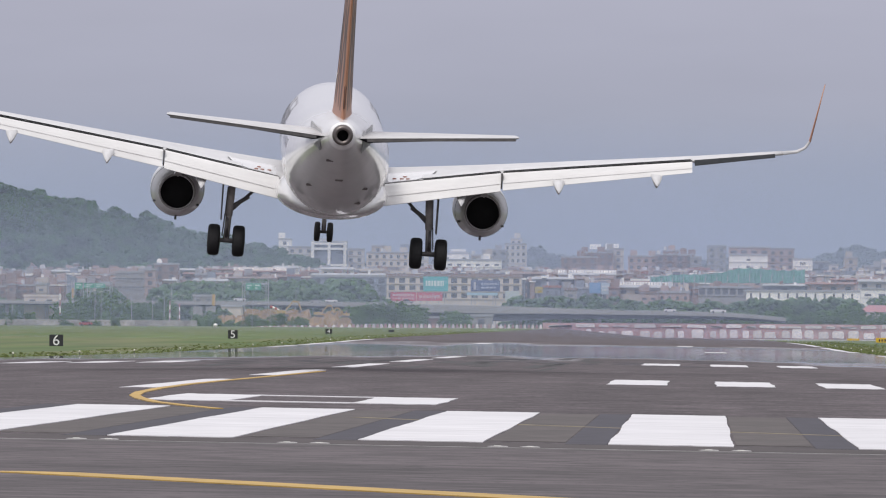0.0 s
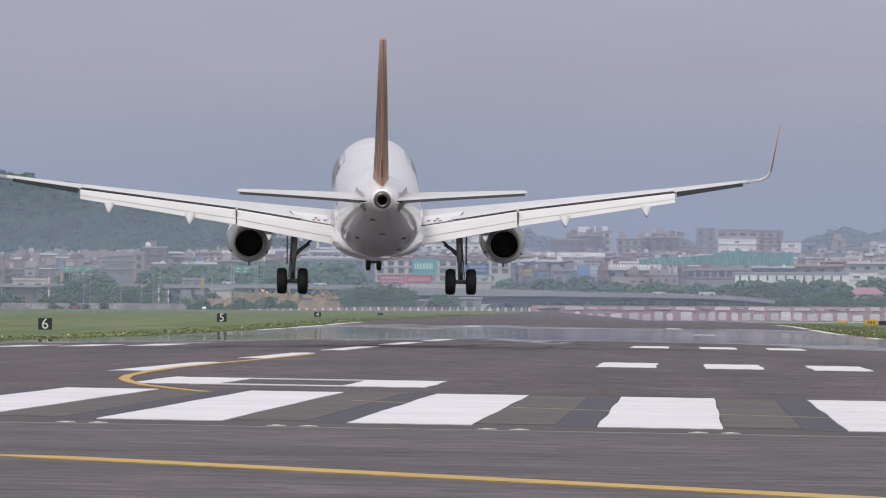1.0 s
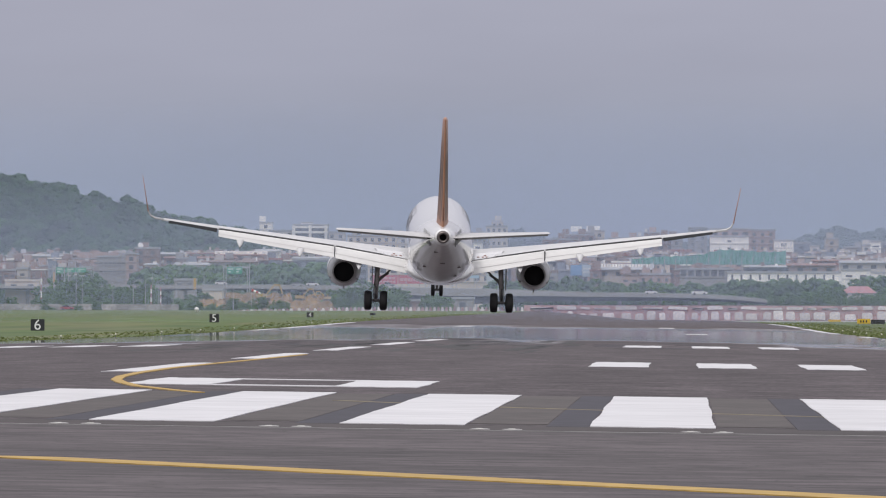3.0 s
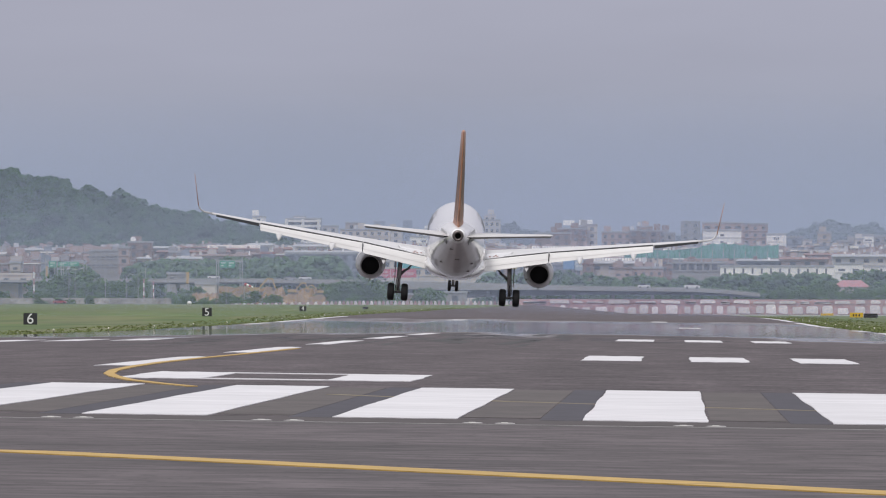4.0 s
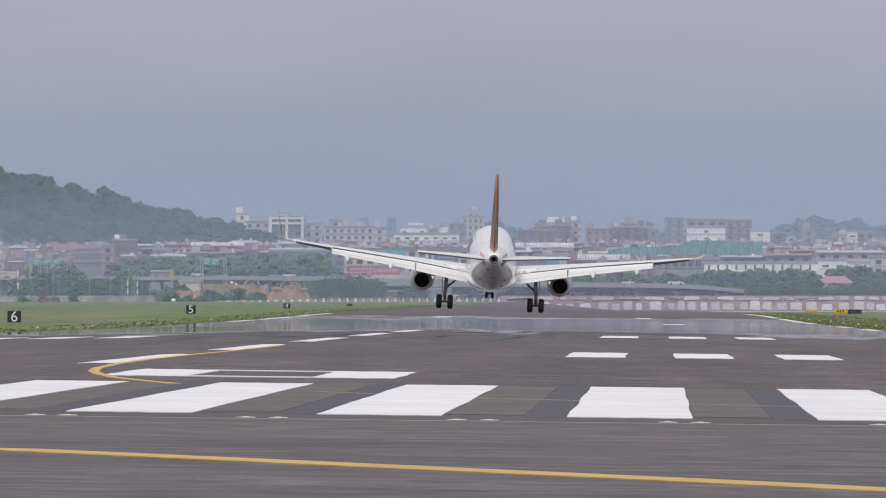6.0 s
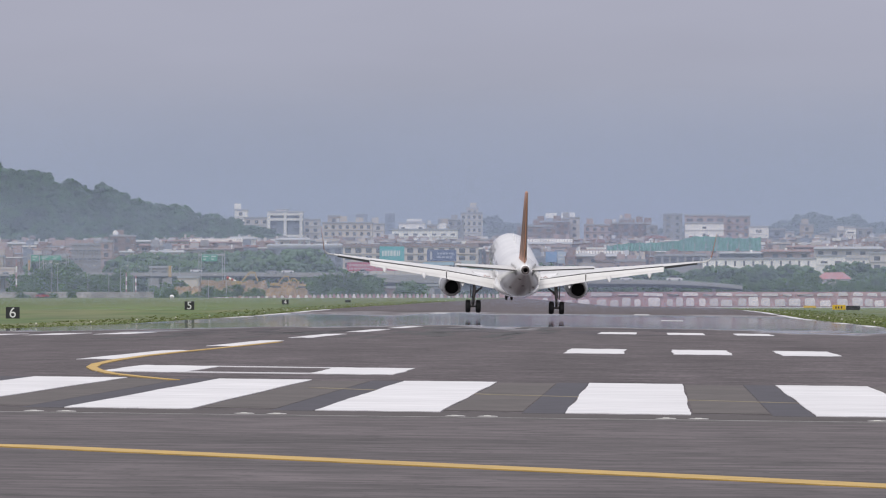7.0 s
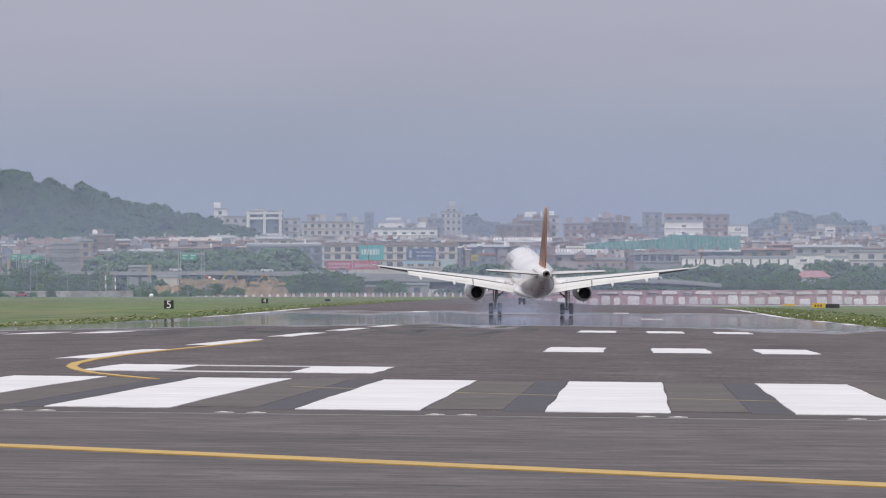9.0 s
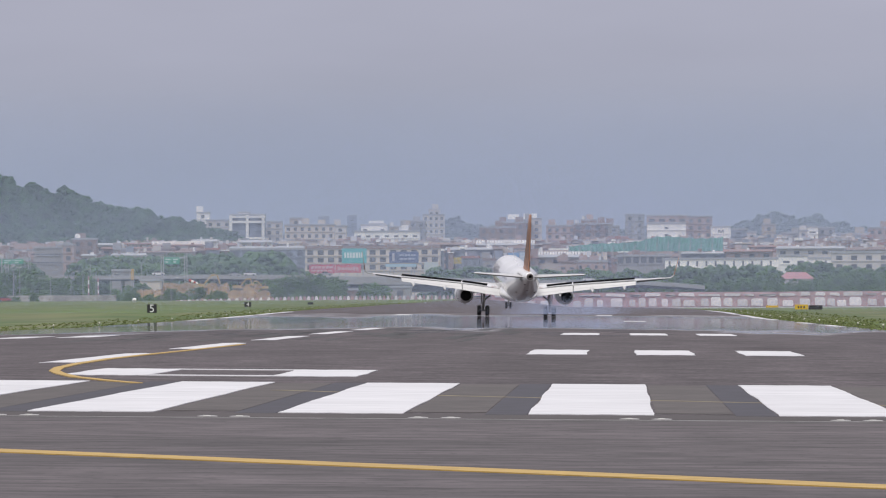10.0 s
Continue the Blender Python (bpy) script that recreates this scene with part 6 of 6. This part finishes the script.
x = 884.0
while x < 1775:
    w = rnd.uniform(10, 22)
    bm = slab_panel(w, rnd.uniform(11.5, 17.5))
    o = part("panel", bm, M_BARWHITE, fence)
    o.matrix_basis = pose((x + w / 2 - 1161) * S, D, zb + 3 * S)
    x += w + rnd.uniform(3, 13)
x = 890.0
while x < 1775:
    w = rnd.uniform(14, 44)
    o = part("panel", slab_panel(w, rnd.uniform(4.5, 8.0)), M_BARWHITE, fence)
    o.matrix_basis = pose((x + w / 2 - 1161) * S, D, zb + 21 * S)
    x += w + rnd.uniform(5, 9)
# the finer barrier further along
fine = thing("toothed_barrier", "long low barrier of red and white teeth beside the runway", "barrier", kind="structure")
for i in range(72):
    px = 376 + i * 7.05
    f = (px - 376) / 505
    ytop, ybot = 527.5 - 5.5 * min(1, f * 2.2), 530.5 + 18 * f ** 0.75
    d = 2640 - 20 * f
    s = d / LENS
    x, _, z0 = at_px(px, ybot, d)
    z1 = at_px(px, ytop, d)[2]
    ob = part("panel", loft([[(-3.6 * s, 0, 0), (3.6 * s, 0, 0), (3.6 * s, 0.5, 0), (-3.6 * s, 0.5, 0)], [(-3.4 * s, 0, (z1 - z0) * 0.6), (3.4 * s, 0, (z1 - z0) * 0.6), (3.4 * s, 0.5, (z1 - z0) * 0.6), (-3.4 * s, 0.5, (z1 - z0) * 0.6)],
                             [(-1.6 * s, 0.1, z1 - z0), (1.6 * s, 0.1, z1 - z0), (1.6 * s, 0.4, z1 - z0), (-1.6 * s, 0.4, z1 - z0)]]), M_BARWHITE if i % 2 else M_RED, fine)
    ob.matrix_basis = pose(x, d, z0)

# ---- signs and lights beside the runway ----
def glyph(text, size, material, parent, m):
    """A raised letter or digit as a mesh."""
    cu = bpy.data.curves.new("digit", "FONT")
    cu.body, cu.size, cu.extrude, cu.align_x, cu.align_y = text, size, 0.01, "CENTER", "CENTER"
    tmp = bpy.data.objects.new("tmp", cu)
    scene.collection.objects.link(tmp)
    bpy.context.view_layer.update()
    me = bpy.data.meshes.new_from_object(tmp.evaluated_get(bpy.context.evaluated_depsgraph_get()))
    bpy.data.objects.remove(tmp)
    me.materials.clear()
    me.materials.append(material)
    o = new("digit", me)
    o.parent, o.matrix_basis = parent, m
    return o


def distance_sign(px, ybase, ytop, d, w, text):
    x, y, z0 = at_px(px, ybase, d)
    z1 = at_px(px, ytop, d)[2]
    h = z1 - z0
    s = thing("distance_sign", "black runway distance sign with the white number %s, standing in grass" % text if text else "small black runway sign seen from afar", "runway sign", pose(x, y, z0), "distance signs")
    part("cabinet", box(-w / 2, w / 2, 0, 0.3, 0.12, h, None, 0.03), M_BLACK, s)
    for q in (-0.3, 0.3):
        part("foot", box(q * w - 0.05, q * w + 0.05, 0.08, 0.2, -0.6, 0.14), M_DARKSTEEL, s)
    if text:
        glyph(text, h * 1.12, M_WHITE, s, pose(0, -0.02, h * 0.54, 90))


distance_sign(17.5, 568.5, 545, 868, 1.4, "6")
distance_sign(331, 552.5, 535, 1140, 1.28, "5")
distance_sign(501, 541.5, 532, 1440, 1.15, "4")
distance_sign(612, 541.5, 533, 1750, 1.15, "")
distance_sign(690, 542, 533, 2050, 1.3, "")


def guidance_sign(px0, px1, y0, y1, d, m, label):
    x0, _, z1 = at_px(px0, y0, d)
    x1, _, z0 = at_px(px1, y1, d)
    s = thing("guidance_sign", label, "runway sign", pose((x0 + x1) / 2, d, z0))
    w = (x1 - x0) / 2
    part("cabinet", box(-w, w, 0, 0.35, 0.1, z1 - z0, None, 0.04), m, s)
    for q in (-0.8, 0, 0.8):
        part("foot", box(q * w - 0.05, q * w + 0.05, 0.1, 0.22, -0.7, 0.12), M_DARKSTEEL, s)
    return s, w, z1 - z0


s, w, h = guidance_sign(1469, 1492.5, 541.5, 551, 1500, M_SIGNYEL, "yellow taxiway sign with dark writing in grass")
for q in (-0.45, -0.05, 0.4):
    part("writing_bar", box(q * w - 0.12, q * w + 0.12, -0.03, -0.005, 0.3, h - 0.25), M_BLACK, s)
guidance_sign(1493.5, 1518, 543, 551.5, 1500, M_BLACK, "black taxiway location sign in grass")
guidance_sign(1418, 1440, 543, 547.5, 1900, M_SIGNYEL, "yellow taxiway sign seen across the grass")
# edge lights
M_EDGELAMP = mat("edge_light_glass", (0.75, 0.72, 0.62), 0.3)
for s in (-1, 1):
    for i in range(26):
        y = 500 + i * 60
        x = CROWN + s * 31.2
        z = ground_z(x, y) - 0.06
        e = thing("edge_light", "small raised runway edge light on a stem", "runway light", pose(x, y, z), "edge lights")
        part("stem", rod((0, 0, 0), (0, 0, 0.26), 0.025, 6), M_DARKSTEEL, e)
        part("lamp", loft([ring(0, 0, z, r, r, 10, "z") for z, r in ((0.24, 0.055), (0.31, 0.065), (0.36, 0.03))]), M_EDGELAMP, e)
# rough grass fringe along the shoulders
def tufts(name, n, xa, xb, ya, yb, seed, h0, h1):
    r = np.random.RandomState(seed)
    v, f = [], []
    for i in range(n):
        y = ya + (yb - ya) * r.rand() ** 1.3
        x = xa + (xb - xa) * r.rand() ** 1.6
        z = ground_z(x, y) - 0.07
        h = h0 + (h1 - h0) * r.rand() ** 2
        w = 0.10 + 0.14 * r.rand()
        for b in range(3):
            a = r.rand() * 6.28
            dx, dy = math.cos(a) * w, math.sin(a) * w
            lx, ly = (r.rand() - 0.5) * 0.4, (r.rand() - 0.5) * 0.4
            k = len(v)
            v += [(x - dx, y - dy, z), (x + dx, y + dy, z), (x + lx, y + ly, z + h * (0.6 + 0.4 * r.rand()))]
            f.append((k, k + 1, k + 2))
    me = bpy.data.meshes.new(name)
    me.from_pydata(v, [], f)
    me.materials.append(M_TUFT)
    return tagged(new(name, me), "rough tufts of green and yellowing grass along the shoulder", "grass", kind="stuff")


M_TUFT = foliage("grass_tufts", (0.215, 0.255, 0.100), 0.2)
tufts("grass_tufts", 3600, CROWN - 30.4, CROWN - 41.0, 480, 1900, 1, 0.04, 0.20)
tufts("grass_tufts", 4200, CROWN + 30.4, CROWN + 42.0, 480, 1900, 2, 0.05, 0.24)


def flower_heads(n, side, seed):
    """Small pale flower heads scattered in the rough fringe."""
    r = np.random.RandomState(seed)
    cs = []
    for i in range(n):
        y = 560 + 900 * r.rand()
        x = CROWN + side * (30.6 + 5.0 * r.rand() ** 2)
        cs.append((x, y, ground_z(x, y) + 0.02 + 0.2 * r.rand()))
    o = new("flowers", clumps_mesh("flowers", cs, 0.02 + 0.025 * r.rand(n), seed, 0.7, M_FLOWER))
    return tagged(o, "small pale flower heads scattered in rough grass", "flowers", kind="stuff")


M_FLOWER = mat("pale_flowers", (0.66, 0.62, 0.50), 0.8, piece=0.15)
flower_heads(120, -1, 8)
flower_heads(80, 1, 9)


# ---- haze: added bluish strands, in depth between field and hills, imitate hazy air ----
M_HAZE_STRAND = mat("haze_strand", (0.465, 0.535, 0.755), 1.0)


def strand_bank(d, share, seed, pitch, lean):
    """One depth of the imitated haze: hair-fine, slightly leaning strands that together cover the given share of the
    view, thinning upwards.
    """
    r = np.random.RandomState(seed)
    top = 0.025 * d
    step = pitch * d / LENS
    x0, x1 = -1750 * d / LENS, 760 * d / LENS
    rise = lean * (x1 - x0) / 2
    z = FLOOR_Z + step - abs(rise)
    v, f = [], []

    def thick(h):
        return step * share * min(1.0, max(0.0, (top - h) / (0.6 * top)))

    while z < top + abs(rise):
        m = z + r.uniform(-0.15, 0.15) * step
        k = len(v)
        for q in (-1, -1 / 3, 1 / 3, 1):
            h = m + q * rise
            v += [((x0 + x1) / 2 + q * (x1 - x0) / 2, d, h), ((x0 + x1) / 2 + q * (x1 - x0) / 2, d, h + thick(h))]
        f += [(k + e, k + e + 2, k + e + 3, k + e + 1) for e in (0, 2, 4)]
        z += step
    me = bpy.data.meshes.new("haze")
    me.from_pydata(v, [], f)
    me.materials.append(M_HAZE_STRAND)
    return tagged(new("haze", me), "fine bluish strands imitating haze over the city", "haze", kind="stuff")


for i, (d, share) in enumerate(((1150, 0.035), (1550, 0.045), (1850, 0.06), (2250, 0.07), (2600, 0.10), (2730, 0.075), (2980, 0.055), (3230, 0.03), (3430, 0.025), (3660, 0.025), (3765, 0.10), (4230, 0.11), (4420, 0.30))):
    strand_bank(d, share, 60 + i, 0.095 + 0.0043 * ((i * 5) % 13), (0.0012 + 0.00017 * i) * (1, -1)[i % 2])


motions()
